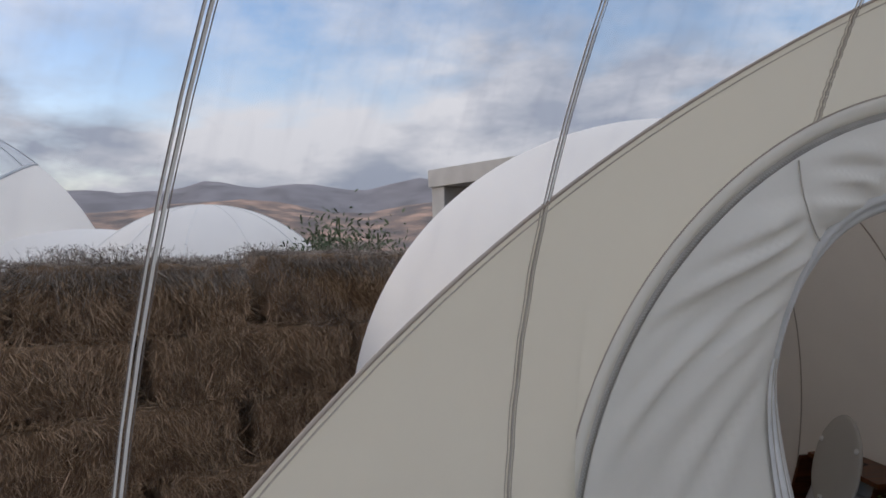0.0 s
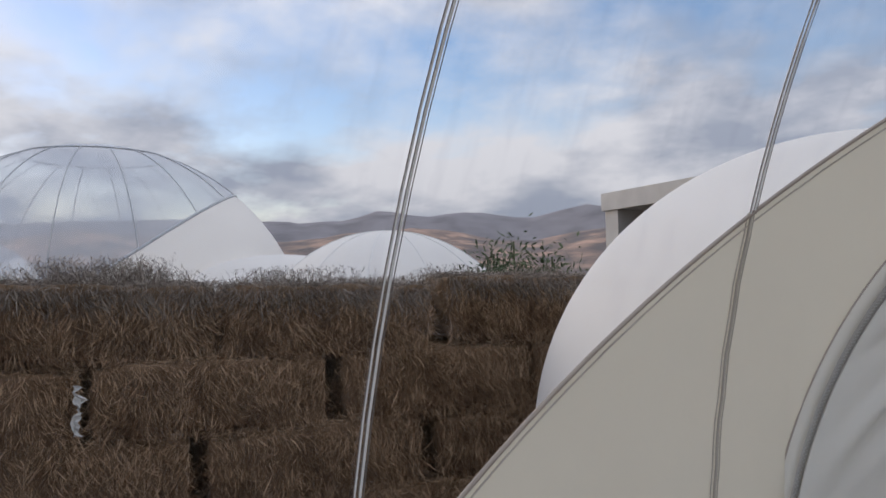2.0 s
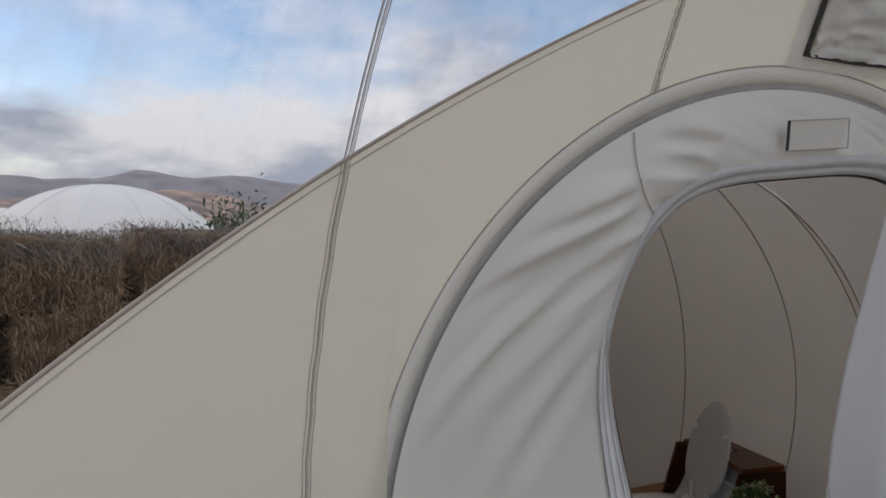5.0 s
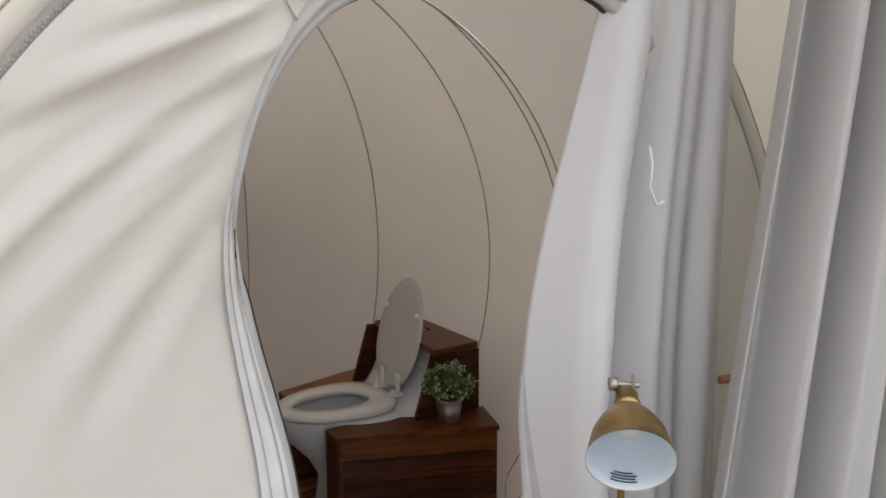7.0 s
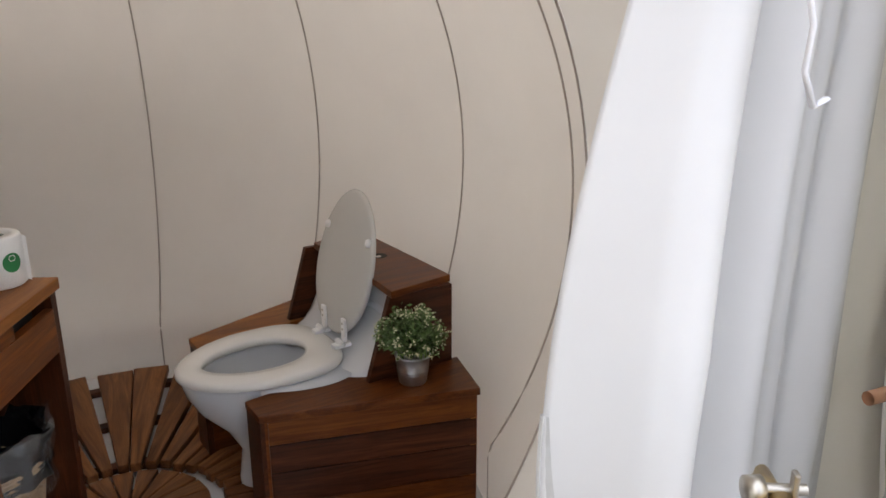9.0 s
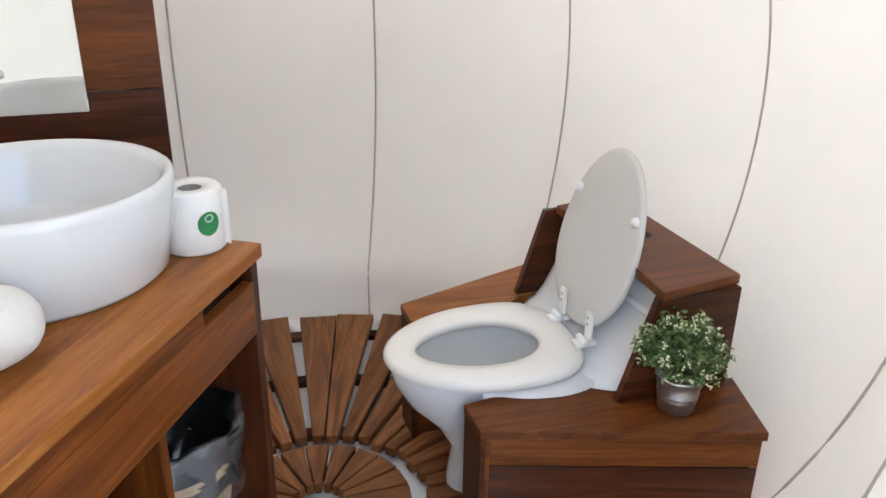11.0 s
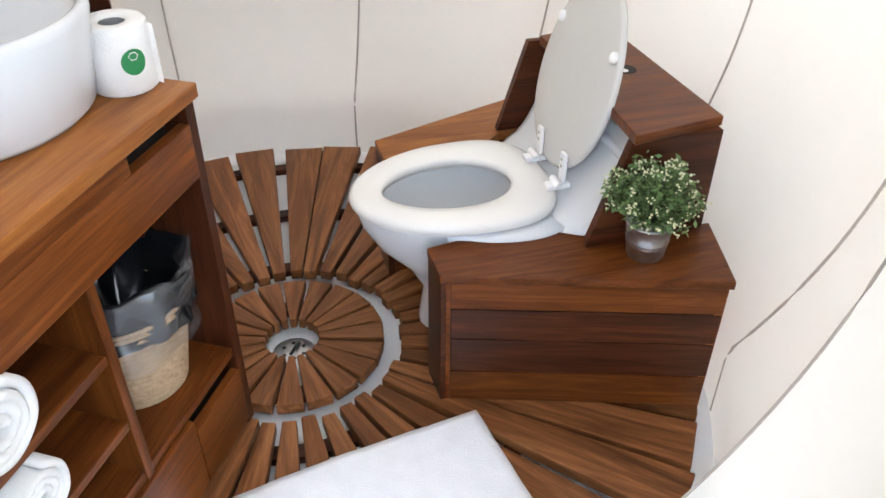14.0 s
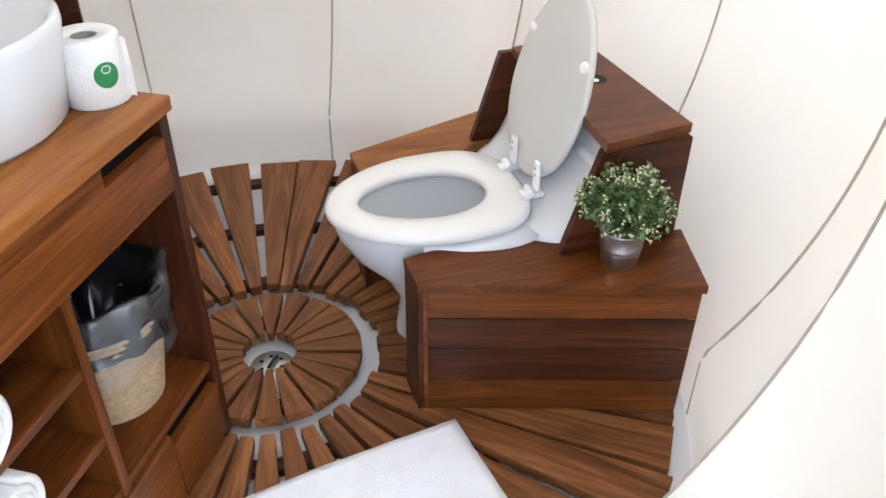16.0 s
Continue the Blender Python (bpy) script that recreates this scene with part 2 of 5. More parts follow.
def towel_material(name, colour):
    m = Mat(name).set(Roughness=0.95)
    co = m.coords()
    n = m.noise(co, 260.0, 2.0)
    n2 = m.noise(co, 22.0, 4.0)
    r = m.ramp(n2, [(0.3, tuple(c * 0.94 for c in colour)), (0.7, colour)])
    m.link(r, "Color", m.b, "Base Color")
    b1 = m.bump(n, 0.55, 0.003)
    m.bump(n2, 0.3, 0.006, after=b1)
    return m.m


M_TOWEL = towel_material("terry_towel", (0.64, 0.63, 0.61))
M_MAT = towel_material("bath_mat_cotton", (0.80, 0.80, 0.82))
M_PAPER = towel_material("tissue_paper", (0.78, 0.77, 0.75))


def straw_material(name, stops):
    m = Mat(name).set(Roughness=0.9)
    g = m.node("ShaderNodeNewGeometry")
    co = m.coords((1, 1, 1))
    n = m.noise(co, 5.0, 4.0)
    add = m.node("ShaderNodeMath")
    add.operation = "MULTIPLY_ADD"
    m.link(g, "Random Per Island", add, 0)
    add.inputs[1].default_value = 0.6
    m.link(n, "Fac", add, 2)
    r = m.ramp(add, stops, out=0)
    m.link(r, "Color", m.b, "Base Color")
    return m.m


M_STRAW = straw_material("straw", [(0.35, (0.085, 0.048, 0.026)), (0.7, (0.215, 0.130, 0.072)), (1.0, (0.50, 0.35, 0.22))])
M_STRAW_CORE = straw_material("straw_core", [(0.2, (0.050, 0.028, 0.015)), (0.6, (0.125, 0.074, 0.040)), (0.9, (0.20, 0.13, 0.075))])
M_STRAW_TOP = straw_material("weathered_straw", [(0.35, (0.075, 0.060, 0.050)), (0.7, (0.18, 0.15, 0.125)), (1.0, (0.34, 0.29, 0.24))])
M_BUSH = straw_material("bush_leaf", [(0.35, (0.040, 0.058, 0.028)), (0.7, (0.075, 0.105, 0.050)), (1.0, (0.13, 0.16, 0.085))])
M_RIB = plain("grey_rib", (0.40, 0.42, 0.45), 0.5)
M_CONCRETE = plain("concrete", (0.54, 0.515, 0.48), 0.85, 0, 0.12, 3.0, 0.2)
M_CONCRETE_IN = plain("concrete_recess", (0.42, 0.41, 0.40), 0.85, 0, 0.1, 3.0)


def ground_material():
    m = Mat("dry_ground").set(Roughness=0.95)
    co = m.coords((1, 1, 1))
    n1 = m.noise(co, 0.012, 8.0, 0.6)
    n2 = m.noise(co, 0.25, 6.0, 0.6)
    mixf = m.node("ShaderNodeMath")
    mixf.operation = "MULTIPLY_ADD"
    m.link(n2, "Fac", mixf, 0)
    mixf.inputs[1].default_value = 0.35
    m.link(n1, "Fac", mixf, 2)
    r = m.ramp(mixf, [(0.45, (0.07, 0.062, 0.05)), (0.62, (0.16, 0.115, 0.085)), (0.85, (0.30, 0.205, 0.15))], out=0)
    m.link(r, "Color", m.b, "Base Color")
    m.bump(n2, 0.4, 0.2)
    return m.m


M_GROUND = ground_material()
# Distance haze is mixed into this flat grey base colour.
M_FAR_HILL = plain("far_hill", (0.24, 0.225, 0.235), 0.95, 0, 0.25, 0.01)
# The ramp's palest orange puts sunlit patches into the brown hill colour.
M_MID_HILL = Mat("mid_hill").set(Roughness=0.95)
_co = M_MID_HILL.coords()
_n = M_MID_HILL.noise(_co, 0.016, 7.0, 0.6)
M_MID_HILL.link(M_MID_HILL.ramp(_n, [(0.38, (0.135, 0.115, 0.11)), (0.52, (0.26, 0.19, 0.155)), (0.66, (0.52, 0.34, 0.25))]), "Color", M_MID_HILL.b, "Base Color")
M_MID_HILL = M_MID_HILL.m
M_MAIN_FLOOR = plain("grey_mat", (0.32, 0.31, 0.30), 0.8, 0, 0.1, 8.0)


# ---- mesh helpers ----
def mesh_of(bm, mat, smooth=False):
    me = bpy.data.meshes.new("m")
    bm.normal_update()
    bm.to_mesh(me)
    bm.free()
    for mt in (mat if isinstance(mat, (list, tuple)) else [mat]):
        me.materials.append(mt)
    if smooth:
        me.shade_smooth()
    return me


def part(name, bm, mat, parent=None, label="", smooth=False, at=None):
    ob = new(name, mesh_of(bm, mat, smooth))
    if parent is not None:
        ob.parent = parent
    if at is not None:
        ob.matrix_basis = at
    return tagged(ob, label)


def base(name, label, category, at=None, group="", kind=""):
    ob = new(name)
    ob.empty_display_size = 0.1
    if at is not None:
        ob.matrix_basis = at
    return tagged(ob, label, category, group, kind)


def bevelled(bm, width, segments=2):
    if width > 0:
        bmesh.ops.bevel(bm, geom=list(bm.edges), offset=width, segments=segments, affect="EDGES", profile=0.6, clamp_overlap=True)
    return bm


def box(size, centre=(0, 0, 0), bevel=0.003, m=None):
    bm = bmesh.new()
    bmesh.ops.create_cube(bm, size=1.0, matrix=Matrix.Translation(centre) @ Matrix.Diagonal((*size, 1)))
    bevelled(bm, bevel)
    if m is not None:
        bm.transform(m)
    return bm


def prism(poly, z0, z1, bevel=0.003):
    bm = bmesh.new()
    area = sum(poly[i - 1][0] * poly[i][1] - poly[i][0] * poly[i - 1][1] for i in range(len(poly)))
    if area < 0:
        poly = poly[::-1]
    lo = [bm.verts.new((x, y, z0)) for x, y in poly]
    hi = [bm.verts.new((x, y, z1)) for x, y in poly]
    bm.faces.new(lo[::-1])
    bm.faces.new(hi)
    for i in range(len(poly)):
        bm.faces.new((lo[i - 1], lo[i], hi[i], hi[i - 1]))
    return bevelled(bm, bevel)


def grid(rows, closed=False, bm=None):
    """A sheet through rows of points."""
    bm = bm or bmesh.new()
    vs = [[bm.verts.new(p) for p in r] for r in rows]
    for a, b in zip(vs, vs[1:]):
        n = len(a)
        for i in range(n if closed else n - 1):
            q = [a[i], a[(i + 1) % n], b[(i + 1) % n], b[i]]
            bm.faces.new(q)
    return bm


def lathe(profile, steps=40, squash=1.0):
    rows = [[(r * math.cos(2 * math.pi * k / steps), squash * r * math.sin(2 * math.pi * k / steps), z) for k in range(steps)] for r, z in profile]
    return grid(rows, closed=True)


def tube(points, radius, sides=6, bm=None, flat=1.0):
    """A round cord through the points."""
    pts = [Vector(p) for p in points]
    rows = []
    for i, p in enumerate(pts):
        d = (pts[min(i + 1, len(pts) - 1)] - pts[max(i - 1, 0)]).normalized()
        up = Vector((0, 0, 1)) if abs(d.z) < 0.9 else Vector((1, 0, 0))
        a = d.cross(up).normalized()
        b = a.cross(d)
        rows.append([p + (a * math.cos(2 * math.pi * k / sides) + b * flat * math.sin(2 * math.pi * k / sides)) * radius for k in range(sides)])
    bm = grid(rows, closed=True, bm=bm)
    return bm


def thick(ob, t, offset=0.0):
    s = ob.modifiers.new("thickness", "SOLIDIFY")
    s.thickness, s.offset = t, offset
    return ob


# ---- the large bubble: a ball of clear film with a cloth back ----
MC, MR = Vector((1.945, -0.056, 0.977)), 2.677
EDGE_P, EDGE_N = Vector((1.924, -0.296, 1.345)), Vector((0.0469, 0.5447, -0.8373))
DOOR_AZ = 135.4
FLOOR_Z = -0.03


def on_main(az, z, lift=0.0):
    """A point of the large bubble at an azimuth in degrees and a height; lift: metres inwards."""
    dz = max(-MR + 0.001, min(MR - 0.001, z - MC.z))
    r = math.sqrt(MR * MR - dz * dz)
    a = radians(az)
    p = Vector((r * math.cos(a), r * math.sin(a), dz))
    return MC + p * ((MR - lift) / MR)


def edge_height(az):
    lo, hi = MC.z - MR + 0.01, MC.z + MR - 0.001
    for _ in range(40):
        mid = (lo + hi) / 2
        if (on_main(az, mid) - EDGE_P).dot(EDGE_N) > 0:
            lo = mid
        else:
            hi = mid
    return lo


ARCH_W, ARCH_Z, ARCH_H = 25.3, 0.90, 1.150


def arch_top(d):
    return ARCH_Z + ARCH_H * math.sqrt(max(0.0, 1 - (d / ARCH_W) ** 2))


def arch_curve(k, grow=0.0):
    """Door-arch: k from 0 (foot on the +azimuth side) over the top to 1. Returns (offset in degrees, height)."""
    leg = 0.2
    w, h = ARCH_W + grow * 21.4, ARCH_H + grow
    if k < leg:
        return w, FLOOR_Z + (ARCH_Z - FLOOR_Z) * k / leg
    if k > 1 - leg:
        return -w, FLOOR_Z + (ARCH_Z - FLOOR_Z) * (1 - k) / leg
    a = math.pi * (k - leg) / (1 - 2 * leg)
    return w * math.cos(a), ARCH_Z + h * math.sin(a)


def gap_curve(k, grow=0.0):
    """The walk-through opening in the door panel."""
    leg = 0.2
    w, h, e = 12.45 + grow * 21.4, 0.965 + grow, 2 / 4.0
    def tuck(z):
        q = min(1.0, max(0.0, (1.45 - z) / 0.7))
        return 3.1 * q * q * (3 - 2 * q)
    if k < leg:
        z = FLOOR_Z + (ARCH_Z - FLOOR_Z) * k / leg
        return w - tuck(z), z
    if k > 1 - leg:
        return -w - 1.5, FLOOR_Z + (ARCH_Z - FLOOR_Z) * (1 - k) / leg
    a = math.pi * (k - leg) / (1 - 2 * leg)
    c, s = math.cos(a), math.sin(a)
    x = w * math.copysign(abs(c) ** e, c)
    z = ARCH_Z + h * abs(s) ** e * (1 - 0.0045 * x)
    return (x - tuck(z), z) if x > 0 else (x * (1 + 0.125 * abs(c)), z)


bubble = base("bubble_tent", "large inflated bubble tent of clear film with a cream cloth back", "tent")
cols = [k * 1.5 for k in range(241)]
rows = []
for j in range(41):
    r = []
    for az in cols:
        top = max(FLOOR_Z + 0.01, edge_height(az))
        d = az - DOOR_AZ
        low = arch_top(d) if abs(d) < ARCH_W else FLOOR_Z
        low = min(low, top - 0.02)
        r.append(on_main(az, low + (top - low) * j / 40))
    rows.append(r)
part("cloth_back", grid(rows), M_TENT, bubble, "cream cloth wall panel", smooth=True)
rows = []
for j in range(33):
    r = []
    for az in cols:
        z0 = max(FLOOR_Z + 0.01, edge_height(az))
        e0 = math.asin((z0 - MC.z) / MR)
        e = e0 + (math.radians(89.5) - e0) * j / 32
        r.append(on_main(az, MC.z + MR * math.sin(e)))
    rows.append(r)
film = part("clear_film", grid(rows), M_FILM, bubble, "clear plastic film with faint streaks", smooth=True)
film.visible_shadow = False
part("edge_piping", tube([on_main(a, max(FLOOR_Z, edge_height(a)), 0.003) for a in cols], 0.0042), M_PIPING, bubble, smooth=True)
part("edge_hem", tube([on_main(a, max(FLOOR_Z, edge_height(a) - 0.022), 0.002) for a in cols], 0.0016), M_SEAM_LIGHT, bubble)
SEAM_AZ = [145.8, 165.1, 184.6] + [204.0 + 20 * k for k in range(8)] + [365.0, 385.0, 405.0, 425.0, 445.0, 465.0, 485.0]
for az in SEAM_AZ:
    ze = max(FLOOR_Z + 0.01, edge_height(az))
    e0 = math.asin((ze - MC.z) / MR)
    up = [on_main(az, MC.z + MR * math.sin(e0 + (radians(88) - e0) * j / 40), 0.003) for j in range(41)]
    if az in (145.8, 165.1, 184.6, 485.0, 204.0):
        side = Vector((-math.sin(radians(az)), math.cos(radians(az)), 0))
        for s in (-1, 1):
            part("weld_strip", tube([p + side * s * 0.0055 for p in up], 0.0026, 4), M_WELD, bubble)
        # Thin dark tubes draw the shadow lines along the pale strips.
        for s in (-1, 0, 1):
            part("weld_shade_line", tube([p + side * s * 0.0095 + (MC - p).normalized() * 0.002 for p in up], 0.0010, 4), M_WELD_DARK, bubble)
    else:
        part("weld_strip", tube(up, 0.006, 4), M_WELD, bubble)
    d = (az - DOOR_AZ + 180) % 360 - 180
    low = arch_top(d) + 0.03 if abs(d) < ARCH_W else FLOOR_Z
    if ze - low > 0.1:
        down = [(az + (math.sin(j * 1.9) * 0.04), low + (ze - low) * j / 40) for j in range(41)]
        part("cloth_seam", tube([on_main(a, z, 0.003) for a, z in down], 0.0032, 5), M_SEAM_LIGHT, bubble)
        for s in (-0.22, 0.22):
            part("stitch_line", tube([on_main(a + s, z, 0.002) for a, z in down], 0.0013, 4), M_SEAM_LIGHT, bubble)

# zip round the door panel
N_ARCH = 120
part("zip_tape", grid([[on_main(DOOR_AZ + d, z, l) for d, z in [arch_curve(k / N_ARCH, g) for k in range(N_ARCH + 1)]]
                       for g, l in ((-0.030, 0.004), (-0.024, 0.012), (-0.016, 0.011), (-0.013, 0.004), (0.012, 0.004), (0.015, 0.010), (0.045, 0.012), (0.052, 0.004))]),
     M_FLAP, bubble, "padded zip facing", smooth=True)
part("zip_band", grid([[on_main(DOOR_AZ + d, z, 0.007) for d, z in [arch_curve(k / N_ARCH, g) for k in range(N_ARCH + 1)]] for g in (-0.013, 0.013)]), M_ZIP_TAPE, bubble)
part("zip_seam", tube([on_main(DOOR_AZ + d, z, 0.004) for d, z in [arch_curve(k / N_ARCH, 0.054) for k in range(N_ARCH + 1)]], 0.0022, 4), M_SEAM, bubble)
bm = bmesh.new()
for k in range(1250):
    d, z = arch_curve(0.05 + 0.9 * k / 1250, 0.0026 * (1 if k % 2 else -1))
    p = on_main(DOOR_AZ + d, z, 0.0085)
    bmesh.ops.create_cube(bm, size=1, matrix=Matrix.Translation(p) @ Matrix.Diagonal((0.0028, 0.0028, 0.0026, 1)))
tagged(part("zip_teeth", bm, M_ZIP, bubble), kind="stuff")


def flap_point(k, t):
    """The door panel between the opening (t=0) and the zip (t=1), with its creases."""
    d0, z0 = gap_curve(k)
    d1, z1 = arch_curve(k)
    d, z = d0 + (d1 - d0) * t, z0 + (z1 - z0) * t
    env = math.sin(math.pi * min(1, max(0, t))) ** 0.8
    calm = 0.06 + 0.94 * min(1.0, abs(k - 0.375 - 0.033 * t) / 0.028)      # the seam stiffens the cloth
    q = noise.noise(Vector((k * 46 + t * 4.5, t * 1.6, 0.3))) * 0.024 + noise.noise(Vector((k * 95 + t * 7, t * 2.2, 4.3))) * 0.009
    q += noise.noise(Vector((d * 0.12, z * 2.0, 8.0))) * 0.02
    top = 1.25 if z > 1.45 else 0.22 + 1.03 * max(0.0, (z - 0.95) / 0.5)
    if d < 6:
        top = 0.55
    return on_main(DOOR_AZ + d, z, 0.02 + env * (0.02 + q * top * 1.5 * calm) + 0.065 * (1 - t))


part("door_panel", grid([[flap_point(k / 260, t / 24) for k in range(261)] for t in range(25)]), M_FLAP, bubble, "creased off-white door panel", smooth=True)
TRIM_U = [0.66 * k / 200 for k in range(201) if gap_curve(0.66 * k / 200)[1] > 1.36 or gap_curve(0.66 * k / 200)[0] < 4]


def trim_at(u_, g):
    d, z = gap_curve(u_)
    tp = min(1.0, max(0.22, (z - 1.48) / 0.34)) if d > 4 else 1.0
    return gap_curve(u_, 0.003 + (g - 0.003) * tp)


part("opening_trim", grid([[on_main(DOOR_AZ + d, z, l) for d, z in [trim_at(u_, g) for u_ in TRIM_U]]
                           for g, l in ((0.026, 0.084), (0.020, 0.098), (0.004, 0.101), (-0.002, 0.090), (-0.008, 0.099), (-0.024, 0.094), (-0.028, 0.076))]),
     M_TRIM, bubble, "padded grey trim round the opening", smooth=True)
hem_rows = []
for f_ in (0.0, 0.25, 0.5, 0.75, 1.0):
    r = []
    for j in range(41):
        z = FLOOR_Z + (1.43 - FLOOR_Z) * j / 40
        q = min(1.0, max(0.0, (1.45 - z) / 0.7))
        d = 12.45 - 3.1 * q * q * (3 - 2 * q) + 21.4 * 0.004
        wide = 0.078 * min(1.0, (1.43 - z) / 0.75) ** 0.8 if z < 1.43 else 0.0
        r.append(on_main(DOOR_AZ + d + 21.4 * wide * f_, z, 0.104 + 0.006 * math.sin(f_ * math.pi) - 0.008 * f_))
    hem_rows.append(r)
part("opening_hem", grid(hem_rows), M_HEM, bubble, "pale folded hem beside the opening", smooth=True)
for f_ in (1, 3):
    part("hem_stitch", tube([p + (MC - p).normalized() * 0.003 for p in hem_rows[f_]], 0.0014, 4), M_SEAM_LIGHT, bubble)
part("opening_binding", tube([on_main(DOOR_AZ + d, z, 0.072) for d, z in [trim_at(u_, -0.030) for u_ in TRIM_U]], 0.006, 6), M_TRIM_DARK, bubble)
LOW_U = [TRIM_U[0] * k / 60 for k in range(61)]


def low_at(u_, g):
    return gap_curve(u_, 0.003 + (g - 0.003) * min(1.0, 0.25 + (TRIM_U[0] - u_) / 0.035))


part("hem_zip_tape", grid([[on_main(DOOR_AZ + d, z, l) for d, z in [low_at(u_, g) for u_ in LOW_U]] for g, l in ((0.002, 0.100), (-0.012, 0.098), (-0.030, 0.077))]), M_TRIM, bubble, "grey zip tape", smooth=True)
part("hem_zip_edge", tube([on_main(DOOR_AZ + d, z, 0.074) for d, z in [low_at(u_, -0.032) for u_ in LOW_U]], 0.0035, 5), M_TRIM_DARK, bubble)
bm = bmesh.new()
for k in range(240):
    u = 0.24 * k / 240
    d, z = low_at(u, -0.026)
    bmesh.ops.create_cube(bm, size=1, matrix=Matrix.Translation(on_main(DOOR_AZ + d, z, 0.076)) @ Matrix.Diagonal((0.0042, 0.0042, 0.003, 1)))
tagged(part("opening_zip_teeth", bm, M_ZIP, bubble), kind="stuff")
for s in (0.006, 0.012):
    part("trim_stitch", tube([on_main(DOOR_AZ + d, z, 0.094) for d, z in [trim_at(u_, s) for u_ in TRIM_U]], 0.0015, 4), M_SEAM_LIGHT, bubble)
part("panel_seam", tube([flap_point(0.375 + 0.033 * j / 40, 0.03 + 0.95 * j / 40) + (MC - flap_point(0.375 + 0.033 * j / 40, 0.03 + 0.95 * j / 40)).normalized() * 0.004 for j in range(41)], 0.0019, 5), M_SEAM_LIGHT, bubble)
# small cloth patch and vent above the opening
part("patch", grid([[on_main(137.0 - 4.5 * i / 6, 1.985 - 0.073 * j / 4 + 0.015 * i / 6, 0.098) for i in range(7)] for j in range(5)]), M_FLAP, bubble, "small stitched rectangle")
# The patch's shadow on one side is drawn as a dark tube.
part("patch_shadow_edge", tube([on_main(137.05, 1.988, 0.100), on_main(136.6, 1.912, 0.100)], 0.004, 4), M_TRIM_DARK, bubble)
part("patch_edge", tube([on_main(137.0, 1.988, 0.1), on_main(132.5, 2.004, 0.1), on_main(132.0, 1.928, 0.1), on_main(136.5, 1.912, 0.1)], 0.0022, 4), M_SEAM_LIGHT, bubble)
part("vent_frame", grid([[on_main(136.7 - 9.6 * i / 8, 2.105 + 0.21 * j / 5 - 0.02 * i / 8, 0.012) for i in range(9)] for j in range(6)]), M_FLAP, bubble, "raised vent surround", smooth=True)
part("vent_rim", tube([on_main(135.5, 2.31, 0.018), on_main(135.5, 2.136, 0.018), on_main(131.5, 2.128, 0.018), on_main(127.3, 2.122, 0.018)], 0.008, 6), M_TRIM_DARK, bubble, "black vent edge")
part("vent_flap", grid([[on_main(135.3 - 7.9 * i / 32, 2.136 + 0.17 * j / 16 - 0.012 * i / 32 + 0.006 * noise.noise(Vector((i * 0.3, j * 0.2, 7))), 0.028 + 0.016 * noise.noise(Vector((i * 0.16, j * 0.55, 2))) + 0.007 * noise.noise(Vector((i * 0.5, j * 0.9, 5)))) for i in range(33)] for j in range(17)]),
     M_FLAP, bubble, "crumpled pale vent flap", smooth=True)

# sleeve between the two tents
BC, BR = Vector((-0.926, 2.777, 0.925)), 1.405
AX = Vector((MC.x - BC.x, MC.y - BC.y, 0)).normalized()
SIDE = Vector((-AX.y, AX.x, 0))
CUT = 0.885
CUT_R = math.sqrt(BR * BR - CUT * CUT)


def low_ball(p):
    """Flattens the crown of the small tent a little and keeps its foot wide enough for the deck."""
    p = Vector(p)
    if p.z > BC.z:
        p.z = BC.z + (p.z - BC.z) * 0.962
    if p.z < 0.42:
        h = Vector((p.x - BC.x, p.y - BC.y, 0))
        if h.length > 0.2 and h.length < 1.17:
            h = h.normalized() * 1.17
            return Vector((BC.x + h.x, BC.y + h.y, p.z))
    return p


def cut_curve(k):
    """The round mouth of the small tent, k from 0 to 1 as arch_curve."""
    a0 = math.asin((-0.06 - BC.z) / CUT_R)
    a = math.pi - a0 + (a0 * 2 - math.pi) * k
    p = BC + AX * CUT + SIDE * (CUT_R * math.cos(a)) + Vector((0, 0, CUT_R * math.sin(a)))
    return low_ball(p) if p.z > BC.z else p


sleeve = base("entry_sleeve", "short white cloth sleeve joining the two tents", "sleeve")
rows = []
for t in range(9):
    r = []
    for k in range(81):
        d, z = arch_curve(k / 80)
        a, b = on_main(DOOR_AZ + d, z), cut_curve(k / 80)
        p = a.lerp(b, t / 8)
        out = (p - (MC.lerp(BC, 0.65))).normalized()
        r.append(p + out * (0.05 * math.sin(math.pi * t / 8) + 0.01 * noise.noise(Vector((k * 0.3, t * 0.4, 1)))))
    rows.append(r)
part("sleeve_cloth", grid(rows), M_SLEEVE, sleeve, smooth=True)
part("sleeve_binding", tube([p + Vector((0, 0, 0.002)) for p in rows[1]], 0.004, 5), M_SEAM_LIGHT, sleeve)

# ---- the small bathroom tent ----
bath = base("bathroom_tent", "small inflated off-white cloth tent with brown seams", "tent")
bm = bmesh.new()
bmesh.ops.create_uvsphere(bm, u_segments=96, v_segments=64, radius=BR, matrix=Matrix.Translation(BC))
geom = list(bm.verts) + list(bm.edges) + list(bm.faces)
bmesh.ops.bisect_plane(bm, geom=geom, plane_co=BC + AX * CUT, plane_no=AX, clear_outer=True)
geom = list(bm.verts) + list(bm.edges) + list(bm.faces)
bmesh.ops.bisect_plane(bm, geom=geom, plane_co=(0, 0, -0.07), plane_no=(0, 0, -1), clear_outer=True)
for v in bm.verts:
    v.co = low_ball(v.co)
part("tent_wall", bm, M_BATH, bath, smooth=True)
